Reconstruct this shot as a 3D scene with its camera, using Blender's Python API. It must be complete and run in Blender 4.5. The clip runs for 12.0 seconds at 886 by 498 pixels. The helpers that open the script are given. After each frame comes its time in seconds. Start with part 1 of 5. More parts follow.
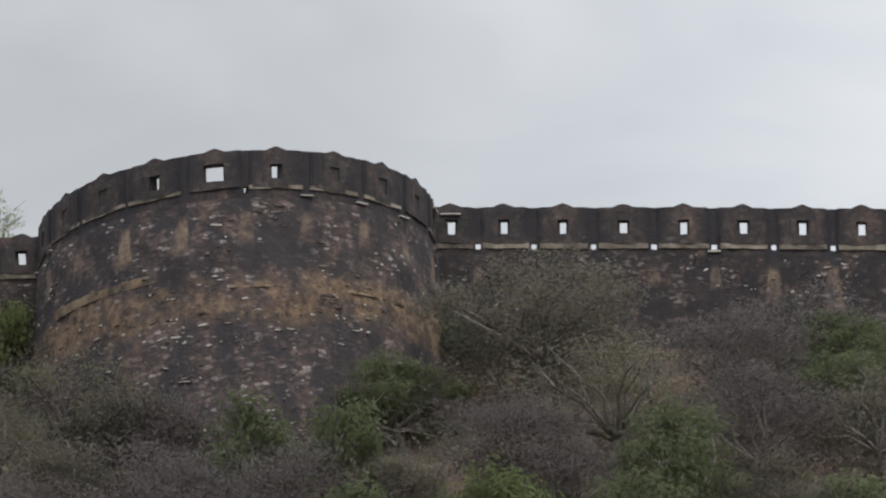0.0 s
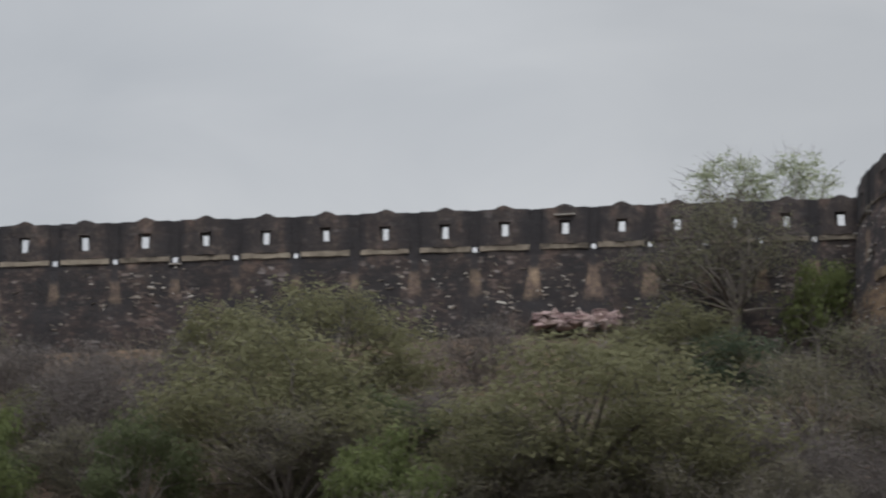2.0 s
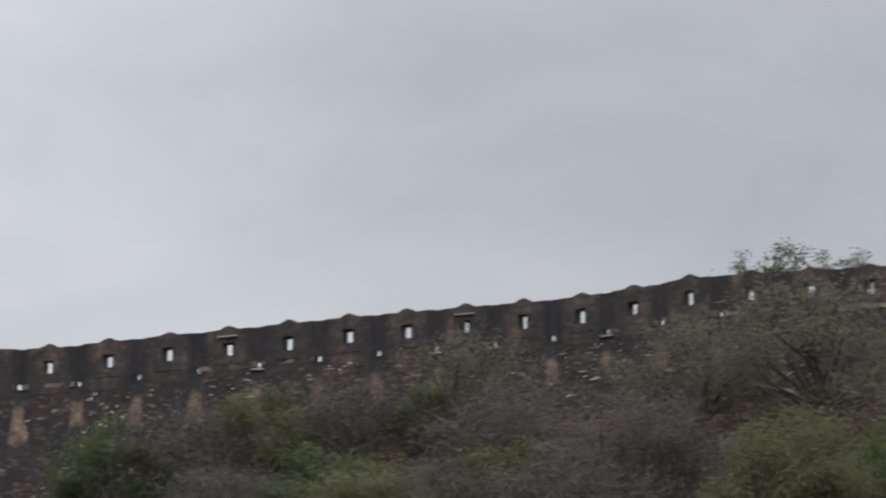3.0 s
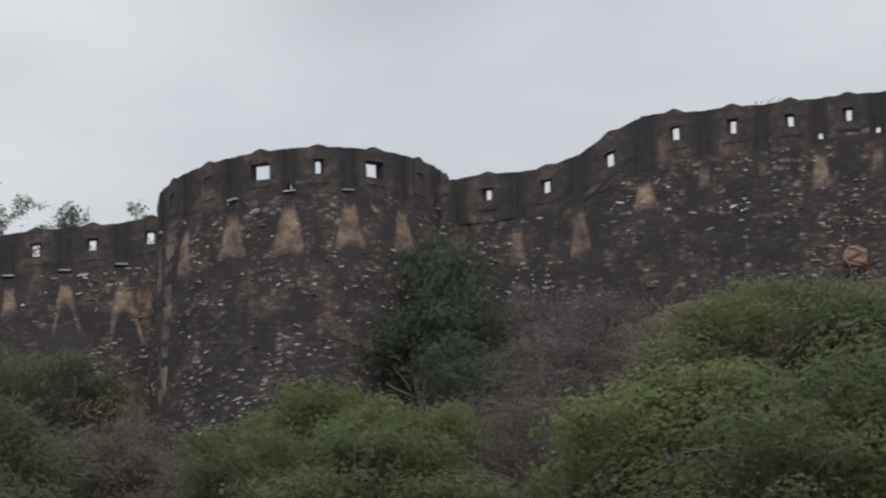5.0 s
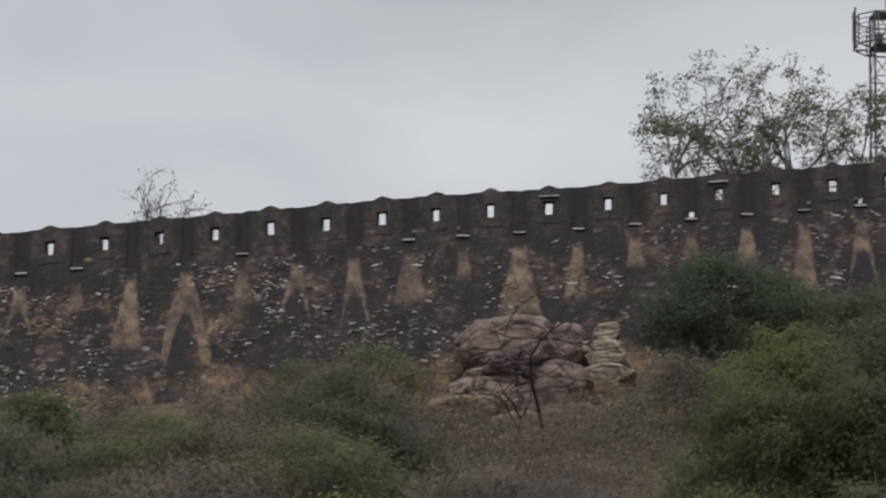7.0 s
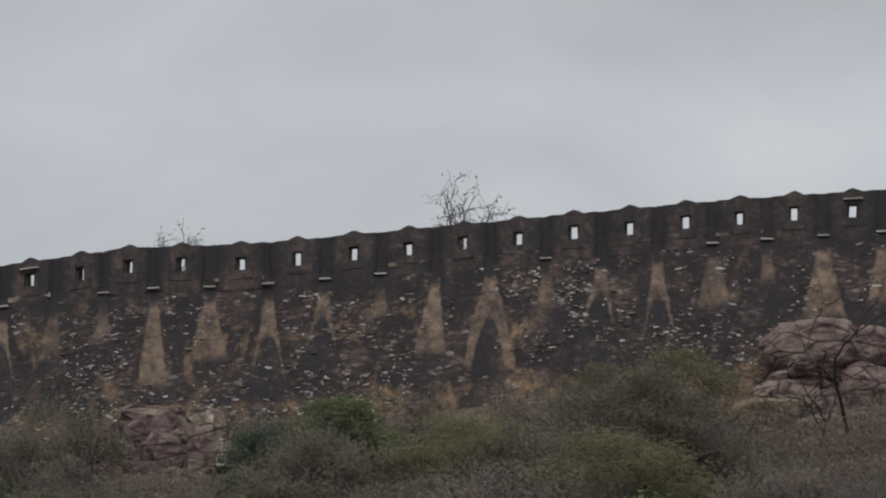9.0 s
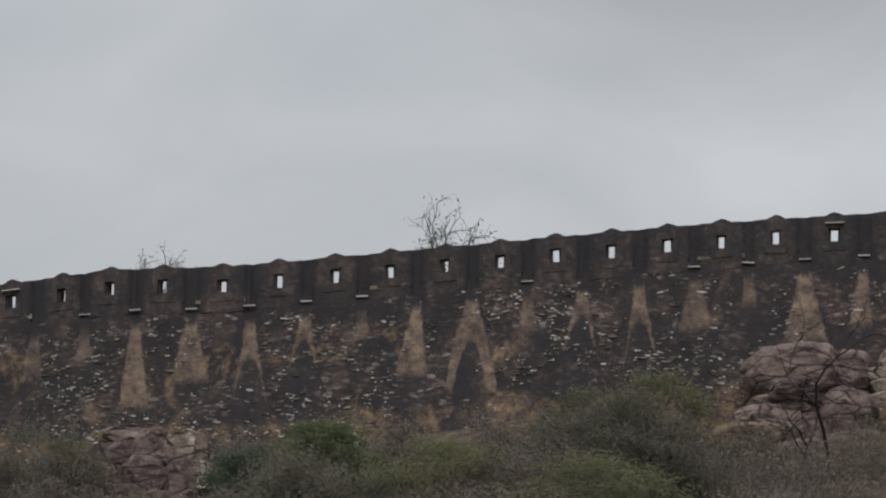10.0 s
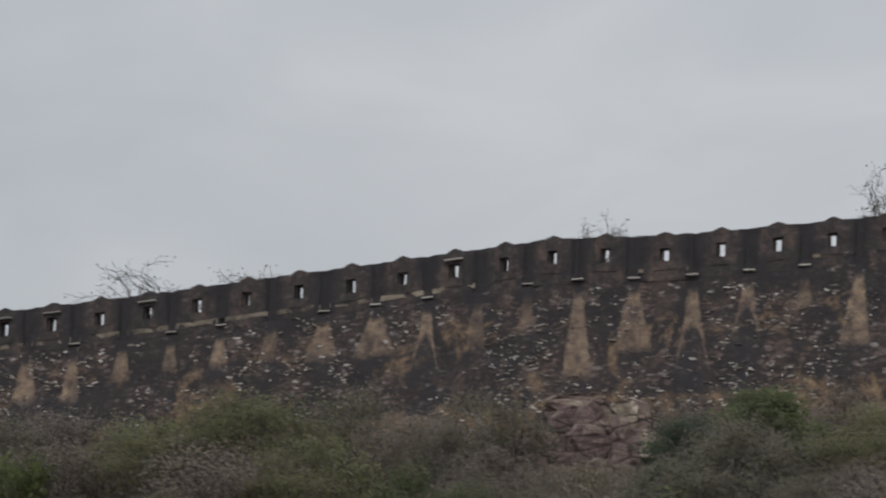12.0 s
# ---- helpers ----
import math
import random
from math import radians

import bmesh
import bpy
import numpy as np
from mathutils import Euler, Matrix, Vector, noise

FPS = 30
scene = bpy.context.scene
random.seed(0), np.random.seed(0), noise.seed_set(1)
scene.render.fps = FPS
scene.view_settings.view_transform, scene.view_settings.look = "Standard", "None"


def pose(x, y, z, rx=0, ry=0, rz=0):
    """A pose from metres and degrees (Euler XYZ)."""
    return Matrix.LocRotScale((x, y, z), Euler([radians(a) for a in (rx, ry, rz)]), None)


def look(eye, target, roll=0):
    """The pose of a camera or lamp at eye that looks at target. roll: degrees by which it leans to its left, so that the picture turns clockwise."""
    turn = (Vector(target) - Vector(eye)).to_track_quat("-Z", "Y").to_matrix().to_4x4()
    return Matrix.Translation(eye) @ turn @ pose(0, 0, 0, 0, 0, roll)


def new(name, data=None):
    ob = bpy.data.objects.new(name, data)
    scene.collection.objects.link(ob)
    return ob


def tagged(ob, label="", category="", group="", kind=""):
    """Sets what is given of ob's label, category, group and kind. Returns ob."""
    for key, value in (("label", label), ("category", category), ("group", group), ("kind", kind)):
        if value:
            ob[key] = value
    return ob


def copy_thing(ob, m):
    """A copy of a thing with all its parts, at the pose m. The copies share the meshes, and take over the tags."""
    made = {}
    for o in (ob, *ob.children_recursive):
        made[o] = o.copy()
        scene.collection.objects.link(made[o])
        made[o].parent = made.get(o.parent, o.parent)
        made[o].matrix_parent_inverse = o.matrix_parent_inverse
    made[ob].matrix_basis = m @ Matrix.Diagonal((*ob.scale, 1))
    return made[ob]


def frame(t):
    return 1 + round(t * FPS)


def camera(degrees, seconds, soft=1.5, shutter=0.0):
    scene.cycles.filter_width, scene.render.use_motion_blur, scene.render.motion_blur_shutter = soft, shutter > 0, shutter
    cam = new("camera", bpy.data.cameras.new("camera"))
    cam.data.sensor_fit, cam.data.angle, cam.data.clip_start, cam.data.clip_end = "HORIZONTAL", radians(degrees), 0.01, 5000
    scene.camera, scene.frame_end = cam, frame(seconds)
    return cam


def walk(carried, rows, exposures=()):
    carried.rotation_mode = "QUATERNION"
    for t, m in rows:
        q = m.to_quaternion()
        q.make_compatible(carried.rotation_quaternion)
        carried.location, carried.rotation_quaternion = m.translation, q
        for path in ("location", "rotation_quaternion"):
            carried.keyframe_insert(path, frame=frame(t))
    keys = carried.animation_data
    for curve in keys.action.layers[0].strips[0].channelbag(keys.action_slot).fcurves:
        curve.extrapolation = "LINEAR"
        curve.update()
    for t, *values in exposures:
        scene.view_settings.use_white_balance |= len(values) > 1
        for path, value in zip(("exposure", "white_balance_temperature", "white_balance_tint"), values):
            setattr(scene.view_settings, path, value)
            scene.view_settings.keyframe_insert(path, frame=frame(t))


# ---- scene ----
cam = camera(6.0, 12.0, soft=2.2, shutter=0.12)
EYE = (0.0, 0.0, 1.6)


def aim(yaw, pitch, roll):
    return pose(*EYE, 90 + pitch, 0, yaw) @ pose(0, 0, 0, 0, 0, roll)


# seconds, yaw to the left, pitch up, lean (degrees): one spot, a slow swing along the ridge
PATH = [
    (0.0, -0.003, 18.483, -1.04),
    (0.5, 0.306, 18.304, -0.80),
    (1.0, 1.148, 18.200, -0.62),
    (1.5, 3.263, 18.186, -0.30),
    (2.0, 5.845, 18.258, 0.18),
    (2.5, 9.028, 18.495, 0.71),
    (2.7, 10.604, 18.579, 0.85),
    (3.5, 15.519, 18.068, -0.45),
    (4.3, 18.458, 16.937, -1.74),
    (4.5, 19.046, 16.711, -1.64),
    (5.0, 20.910, 16.643, -1.54),
    (5.5, 22.467, 16.812, -1.19),
    (6.0, 23.950, 16.874, -0.85),
    (6.5, 25.791, 16.663, -0.28),
    (7.0, 27.727, 16.160, 0.40),
    (7.5, 28.761, 15.814, 0.57),
    (7.7, 29.046, 15.780, 0.63),
    (8.5, 29.784, 15.944, 0.69),
    (9.3, 29.881, 16.310, 0.75),
    (9.5, 29.846, 16.377, 0.73),
    (10.0, 29.742, 16.324, 0.84),
    (10.5, 29.733, 16.143, 1.02),
    (11.0, 29.883, 15.728, 1.03),
    (11.5, 31.054, 15.819, 1.35),
    (12.0, 32.860, 16.050, 1.55),
]
walk(cam, [(t, aim(yaw, pitch, roll)) for t, yaw, pitch, roll in PATH], exposures=[(0.0, 0.47), (1.0, 0.45), (2.0, 0.32), (2.7, 0.27), (3.5, 0.3), (4.3, 0.36), (5.5, 0.36), (6.5, 0.22), (7.5, 0.13), (9.3, 0.0), (12.0, 0.08)])

# ---- overcast daylight ----
SUN_AZ, SUN_EL = radians(-25), radians(58)
world = bpy.data.worlds.new("overcast_sky")
scene.world = world
world.use_nodes = True


class Nodes:
    """A short way to write node trees."""

    def __init__(self, tree):
        self.tree = tree
        tree.nodes.clear()

    def add(self, kind, props=None, **inputs):
        n = self.tree.nodes.new(kind)
        for key, value in (props or {}).items():
            setattr(n, key, value)
        for key, value in inputs.items():
            self.put(n.inputs[int(key[1:]) if key[0] == "i" and key[1:].isdigit() else key.replace("_", " ")], value)
        return n

    def put(self, socket, value):
        if isinstance(value, bpy.types.NodeSocket):
            self.tree.links.new(value, socket)
        elif isinstance(value, bpy.types.Node):
            self.tree.links.new(value.outputs[0], socket)
        else:
            socket.default_value = value

    def math(self, op, a, b=0.0, clamp=False):
        return self.add("ShaderNodeMath", {"operation": op, "use_clamp": clamp}, i0=a, i1=b).outputs[0]

    def noise(self, vec, scale, detail=4.0, rough=0.55, distort=0.0):
        return self.add("ShaderNodeTexNoise", None, Vector=vec, Scale=scale, Detail=detail, Roughness=rough, Distortion=distort).outputs[0]

    def ramp(self, fac, *stops):
        n = self.add("ShaderNodeValToRGB", None, Fac=fac)
        e = n.color_ramp.elements
        while len(e) < len(stops):
            e.new(0.5)
        for k, (p, c) in zip(e, stops):
            k.position = p
            k.color = (c, c, c, 1) if isinstance(c, float) else (*c, 1)
        return n.outputs[0]

    def mix(self, fac, a, b, blend="MIX"):
        n = self.add("ShaderNodeMix", {"data_type": "RGBA", "blend_type": blend})
        self.put(n.inputs[0], fac)
        self.put(n.inputs[6], (*a, 1) if isinstance(a, tuple) else a)
        self.put(n.inputs[7], (*b, 1) if isinstance(b, tuple) else b)
        return n.outputs[2]


w = Nodes(world.node_tree)
sky = w.add("ShaderNodeTexSky", {"sky_type": "NISHITA", "sun_disc": False, "sun_elevation": SUN_EL, "sun_rotation": -SUN_AZ, "dust_density": 4.0, "air_density": 1.0})
dirn = w.add("ShaderNodeTexCoord").outputs["Generated"]
flat = w.add("ShaderNodeMapping", None, Vector=dirn, Scale=(1.0, 1.0, 2.2), Location=(0.31, 0.12, 0.05)).outputs[0]
big = w.noise(flat, 8.0, 3.0, 0.5, 0.4)
small = w.noise(flat, 26.0, 4.0, 0.5, 0.5)
cloud = w.math("ADD", w.math("MULTIPLY", big, 0.72), w.math("MULTIPLY", small, 0.28))
grey = w.ramp(cloud, (0.32, (0.425, 0.455, 0.492)), (0.50, (0.525, 0.550, 0.580)), (0.66, (0.64, 0.66, 0.682)))
height = w.add("ShaderNodeSeparateXYZ", None, Vector=dirn).outputs[2]
lift = w.math("ADD", 0.565, w.math("MULTIPLY", w.math("MAXIMUM", height, 0.0), 1.35))


def bank(az, el, inner, outer, low):
    """A broad darker bank of cloud round one bearing."""
    c = (-math.sin(radians(az)) * math.cos(radians(el)), math.cos(radians(az)) * math.cos(radians(el)), math.sin(radians(el)))
    d = w.add("ShaderNodeVectorMath", {"operation": "DOT_PRODUCT"}, i0=dirn, i1=c).outputs["Value"]
    return w.add("ShaderNodeMapRange", {"interpolation_type": "SMOOTHSTEP"}, i0=d, i1=math.cos(radians(outer)), i2=math.cos(radians(inner)), i3=1.0, i4=low).outputs[0]


lift = w.math("MULTIPLY", lift, w.math("MULTIPLY", bank(6.0, 22, 3, 9.5, 0.76), w.math("MULTIPLY", bank(27.6, 20.6, 1.2, 3.8, 0.70), w.math("MULTIPLY", bank(2.6, 20.6, 0.3, 3.2, 0.88), w.math("MULTIPLY", bank(21.3, 18.9, 0.2, 1.3, 0.85), bank(25.9, 19.4, 0.4, 2.3, 0.82))))))
veil = w.add("ShaderNodeBackground", None, Color=grey, Strength=lift)
blue = w.add("ShaderNodeBackground", None, Color=sky.outputs[0], Strength=0.06)
both = w.add("ShaderNodeMixShader", None, i0=0.9, i1=blue.outputs[0], i2=veil.outputs[0])
w.add("ShaderNodeOutputWorld", None, Surface=both)

sun = new("sun", bpy.data.lights.new("sun", "SUN"))
sun.data.energy, sun.data.angle, sun.data.color = 1.5, radians(40), (1.0, 0.96, 0.9)
sun.matrix_world = look((0, 0, 300), (Vector((0, 0, 300)) - Vector((math.sin(-SUN_AZ) * math.cos(SUN_EL), -math.cos(SUN_AZ) * math.cos(SUN_EL), math.sin(SUN_EL)))))

# ---- materials ----


def material(name):
    m = bpy.data.materials.new(name)
    m.use_nodes = True
    return m, Nodes(m.node_tree)


def finish(n, colour, rough, bump=None, strength=0.4, distance=0.05, spec=0.3):
    b = n.add("ShaderNodeBsdfPrincipled", None, Base_Color=colour, Roughness=rough)
    b.inputs["Specular IOR Level"].default_value = spec
    if bump is not None:
        n.put(b.inputs["Normal"], n.add("ShaderNodeBump", None, Strength=strength, Distance=distance, Height=bump).outputs[0])
    n.add("ShaderNodeOutputMaterial", None, Surface=b)


def where(n):
    return n.add("ShaderNodeNewGeometry").outputs["Position"]


def masonry(name, washes=False, band=None, black=0.8, rubble=0.78, tone=1.0, merlons=False):
    """Black-weathered lime plaster over rubble. washes: pale forked fans where water runs from the drains; band: depths at which ochre plaster shows."""
    m, n = material(name)
    p = where(n)
    broad = n.noise(p, 0.25, 4.0, 0.6, 0.6)
    mid = n.noise(p, 1.3, 5.0, 0.68, 0.5)
    fine = n.noise(p, 8.0, 5.0, 0.7)
    courses = n.noise(n.add("ShaderNodeMapping", None, Vector=p, Scale=(3.0, 3.0, 8.0)).outputs[0], 1.0, 3.0, 0.65)
    runs = n.noise(n.add("ShaderNodeMapping", None, Vector=p, Scale=(0.9, 0.9, 0.4)).outputs[0], 1.0, 6.0, 0.7, 0.4)
    base = n.ramp(mid, (0.32, (0.038, 0.036, 0.036)), (0.46, (0.088, 0.069, 0.059)), (0.57, (0.160, 0.116, 0.090)), (0.72, (0.29, 0.215, 0.16)))
    warm = n.mix(n.ramp(broad, (0.50, 0.0), (0.68, 0.5)), base, (0.17, 0.115, 0.078))
    flecks = n.ramp(courses, (0.58, 0.0), (0.70, 0.6))
    out = n.mix(flecks, warm, (0.25, 0.225, 0.195))
    soot = n.ramp(runs, (0.46, 1.0), (0.60, 0.0))
    out = n.mix(n.math("MULTIPLY", soot, black), out, (0.037, 0.036, 0.037))
    bed = n.add("ShaderNodeMapping", None, Vector=n.mix(0.002, p, n.add("ShaderNodeTexNoise", None, Vector=p, Scale=1.5).outputs[1]), Scale=(3.6, 3.6, 7.6)).outputs[0]
    cell = n.add("ShaderNodeTexVoronoi", {"feature": "F1"}, Vector=bed, Scale=1.0, Randomness=1.0)
    joint = n.add("ShaderNodeTexVoronoi", {"feature": "DISTANCE_TO_EDGE"}, Vector=bed, Scale=1.0, Randomness=1.0).outputs[0]
    pick = n.add("ShaderNodeSeparateColor", None, Color=cell.outputs["Color"]).outputs[0]
    stone = n.ramp(pick, (0.0, (0.042, 0.039, 0.039)), (0.45, (0.072, 0.057, 0.051)), (0.76, (0.135, 0.099, 0.084)), (0.92, (0.22, 0.172, 0.145)), (1.0, (0.42, 0.39, 0.355)))
    bare = n.ramp(n.noise(p, 0.5, 5.0, 0.7, 0.5), (0.36, 0.2), (0.52, 1.0))
    out = n.mix(n.math("MULTIPLY", bare, rubble), out, stone)
    out = n.mix(n.math("MULTIPLY", n.ramp(joint, (0.02, 0.8), (0.10, 0.0)), n.math("MULTIPLY", bare, rubble)), out, (0.036, 0.033, 0.032))
    grime = n.ramp(n.noise(n.add("ShaderNodeMapping", None, Vector=p, Scale=(0.8, 0.8, 0.55), Location=(3.0, 1.0, 5.0)).outputs[0], 1.0, 7.0, 0.72, 0.3), (0.46, 1.0), (0.55, 0.0))
    out = n.mix(n.math("MULTIPLY", grime, 0.82), out, (0.037, 0.036, 0.037))
    if merlons:
        own = n.add("ShaderNodeSeparateXYZ", None, Vector=n.add("ShaderNodeTexCoord").outputs["Object"])
        off = n.math("ADD", n.math("ABSOLUTE", own.outputs[0]), n.math("MULTIPLY", n.math("SUBTRACT", n.noise(p, 1.6, 5.0, 0.7, 0.4), 0.5), 0.75))
        worn = n.ramp(n.noise(p, 3.0, 5.0, 0.7), (0.40, (0.045, 0.041, 0.039)), (0.54, (0.084, 0.071, 0.061)), (0.70, (0.17, 0.138, 0.106)))
        out = n.mix(n.ramp(off, (0.20, 0.34), (0.80, 0.0)), out, worn)
        out = n.mix(n.ramp(n.noise(p, 1.1, 6.0, 0.72, 0.5), (0.50, 0.0), (0.64, 0.6)), out, worn)
        out = n.mix(n.ramp(off, (0.66, 0.0), (0.92, 0.85)), out, (0.036, 0.035, 0.036))
    out = n.mix(1.0, out, (tone, tone, tone), "MULTIPLY")
    if band:
        uv = n.add("ShaderNodeSeparateXYZ", None, Vector=n.add("ShaderNodeUVMap", {"uv_map": "UVMap"}).outputs[0])
        v = n.math("ADD", uv.outputs[1], n.math("MULTIPLY", n.math("SUBTRACT", n.noise(p, 0.6, 4.0, 0.6), 0.5), 2.0))
        on = n.math("MULTIPLY", n.math("MULTIPLY", n.math("SUBTRACT", v, band[0]), 2.5, True), n.math("MULTIPLY", n.math("SUBTRACT", band[1], v), 1.6, True))
        ochre = n.ramp(n.noise(p, 2.4, 5.0, 0.7), (0.36, (0.05, 0.042, 0.038)), (0.5, (0.185, 0.128, 0.080)), (0.72, (0.36, 0.265, 0.15)))
        spots = n.math("MULTIPLY", n.ramp(n.noise(n.add("ShaderNodeMapping", None, Vector=p, Location=(11.0, 4.0, 2.0)).outputs[0], 0.42, 6.0, 0.7, 0.6), (0.56, 0.0), (0.64, 0.85)), n.math("MULTIPLY", n.math("SUBTRACT", v, 0.8), 1.5, True))
        out = n.mix(spots, out, ochre) if band[0] > 4 else out
        out = n.mix(n.math("MULTIPLY", on, n.ramp(n.noise(p, 0.45, 5.0, 0.68, 0.5), (0.38, 0.0), (0.55, 0.9))), out, ochre)
    if washes:
        uv = n.add("ShaderNodeSeparateXYZ", None, Vector=n.add("ShaderNodeUVMap", {"uv_map": "UVMap"}).outputs[0])
        u, v = uv.outputs[0], uv.outputs[1]
        fan_at = n.add("ShaderNodeAttribute", {"attribute_name": "fan"})
        each = n.add("ShaderNodeSeparateColor", None, Color=fan_at.outputs["Color"])
        spread, reach, some, fork = each.outputs[0], each.outputs[1], each.outputs[2], fan_at.outputs["Alpha"]
        odd = n.add("ShaderNodeTexWhiteNoise", {"noise_dimensions": "1D"}, W=n.math("FLOOR", u)).outputs[0]
        jitter = n.math("MULTIPLY", n.math("ADD", n.math("SUBTRACT", n.noise(p, 2.2, 6.0, 0.75), 0.5), n.math("MULTIPLY", n.math("SUBTRACT", n.noise(p, 7.0, 4.0, 0.7), 0.5), 0.5)), 0.15)
        signed = n.math("SUBTRACT", n.math("SUBTRACT", n.math("FRACT", u), 0.5), n.math("MULTIPLY", n.math("SUBTRACT", odd, 0.5), n.math("MULTIPLY", v, 0.035)))
        side = n.math("ABSOLUTE", signed)
        down = n.math("DIVIDE", v, reach)
        width = n.math("ADD", 0.065, n.math("MULTIPLY", n.math("MINIMUM", down, 1.4), n.math("SUBTRACT", spread, 0.065)))
        inside = n.math("MULTIPLY", n.math("SUBTRACT", n.math("ADD", width, jitter), side), 22.0, True)
        start = n.math("ADD", n.math("MULTIPLY", reach, 0.6), n.math("MULTIPLY", n.math("MULTIPLY", side, side), 26.0))
        core = n.math("MULTIPLY", n.math("MULTIPLY", n.math("SUBTRACT", n.math("ADD", v, n.math("MULTIPLY", jitter, 5.0)), start), 3.0, True), fork)
        low = n.math("MULTIPLY", n.math("SUBTRACT", n.math("ADD", n.math("MULTIPLY", reach, n.math("ADD", 1.05, n.math("MULTIPLY", fork, 0.3))), n.math("MULTIPLY", jitter, 6.0)), v), 2.2, True)
        high = n.math("MULTIPLY", n.math("SUBTRACT", v, 0.38), 5.0, True)
        wash = n.math("MULTIPLY", n.math("MULTIPLY", n.math("MULTIPLY", inside, high), some), n.math("MULTIPLY", low, n.math("SUBTRACT", 1.0, core)))
        pool = n.math("MULTIPLY", n.math("MULTIPLY", n.math("SUBTRACT", n.math("ADD", v, n.math("MULTIPLY", jitter, 6.0)), n.math("MULTIPLY", reach, 0.85)), 1.6, True), n.math("MULTIPLY", n.math("SUBTRACT", n.math("ADD", n.math("ADD", reach, 1.3), n.math("MULTIPLY", jitter, 9.0)), v), 1.0, True))
        pool = n.math("MULTIPLY", n.math("MAXIMUM", pool, core), n.math("MULTIPLY", n.math("SUBTRACT", n.math("ADD", 0.36, n.math("MULTIPLY", jitter, 2.0)), side), 8.0, True))
        out = n.mix(n.math("MULTIPLY", n.math("MULTIPLY", pool, some), n.ramp(n.noise(p, 2.6, 6.0, 0.75), (0.40, 0.95), (0.60, 0.35))), out, (0.037, 0.036, 0.037))
        lime = n.ramp(n.noise(p, 1.7, 6.0, 0.75), (0.34, (0.075, 0.058, 0.052)), (0.46, (0.170, 0.128, 0.096)), (0.58, (0.265, 0.200, 0.134)), (0.72, (0.38, 0.292, 0.188)))
        out = n.mix(n.math("MULTIPLY", wash, n.ramp(n.noise(p, 0.9, 6.0, 0.75, 0.4), (0.36, 0.4), (0.52, 0.98))), out, lime)
        spill = n.math("MULTIPLY", n.math("SUBTRACT", 0.075, side), 40.0, True)
        out = n.mix(n.math("MULTIPLY", n.math("MULTIPLY", spill, n.math("MULTIPLY", n.math("SUBTRACT", 0.75, v), 4.0, True)), 0.8), out, (0.037, 0.036, 0.037))
    # bluish haze of the distance, put into the wall colour as a tint
    out = n.mix(1.0, out, (1.0, 0.985, 1.07), "MULTIPLY")
    finish(n, out, 0.92, n.math("ADD", n.math("MULTIPLY", mid, 0.6), n.math("MULTIPLY", fine, 0.4)), 0.7, 0.12)
    return m


def speckled(name, stops, scale=6.0, rough=0.9, per="object", spread=0.5):
    """Grainy stone or soil; per: what sets one piece apart from the next."""
    m, n = material(name)
    p = where(n)
    grain = n.noise(p, scale, 5.0, 0.65)
    if per == "island":
        odd = n.add("ShaderNodeNewGeometry").outputs["Random Per Island"]
    else:
        odd = n.add("ShaderNodeObjectInfo").outputs["Random"]
    f = n.math("ADD", n.math("MULTIPLY", grain, 1.0 - spread), n.math("MULTIPLY", odd, spread))
    finish(n, n.ramp(f, *stops), rough, grain, 0.6, 0.04)
    return m


WALL = masonry("weathered_masonry", True, tone=0.7)
WALL_W = masonry("stained_masonry", True, (5.2, 8.0), tone=0.8)
WALL_B = masonry("washed_masonry", True, tone=0.82)
BANDED = masonry("banded_masonry", True, (3.1, 5.4), 0.55, 0.75, 1.1)
PARAPET = masonry("blackened_plaster", False, None, 0.85, 0.2, merlons=True)
PALE = ((0.25, (0.10, 0.085, 0.078)), (0.5, (0.22, 0.19, 0.165)), (0.66, (0.38, 0.35, 0.32)), (0.84, (0.70, 0.68, 0.64)))
STONE = speckled("pale_rubble", PALE, 5.0, 0.9, "object", 0.6)
STONES = speckled("pale_rubble_set", PALE, 5.0, 0.9, "island", 0.6)
LEDGE = speckled("ochre_limestone", ((0.40, (0.045, 0.041, 0.038)), (0.54, (0.115, 0.094, 0.076)), (0.72, (0.235, 0.19, 0.145))), 1.4, 0.92, "object", 0.3)
COURSE = speckled("tan_string_course", ((0.34, (0.09, 0.078, 0.066)), (0.5, (0.20, 0.172, 0.14)), (0.68, (0.33, 0.29, 0.235))), 1.8, 0.92, "object", 0.2)
BAND = speckled("ochre_plaster", ((0.36, (0.075, 0.06, 0.048)), (0.5, (0.205, 0.155, 0.108)), (0.66, (0.34, 0.265, 0.182))), 1.6, 0.92, "object", 0.15)
EDGE = speckled("grey_lime_plaster", ((0.34, (0.075, 0.068, 0.06)), (0.5, (0.19, 0.168, 0.145)), (0.68, (0.30, 0.265, 0.225))), 1.5, 0.92, "object", 0.2)
SLAB = speckled("pale_slab", ((0.2, (0.26, 0.245, 0.23)), (0.8, (0.56, 0.53, 0.49))), 4.0, 0.9, "object", 0.5)


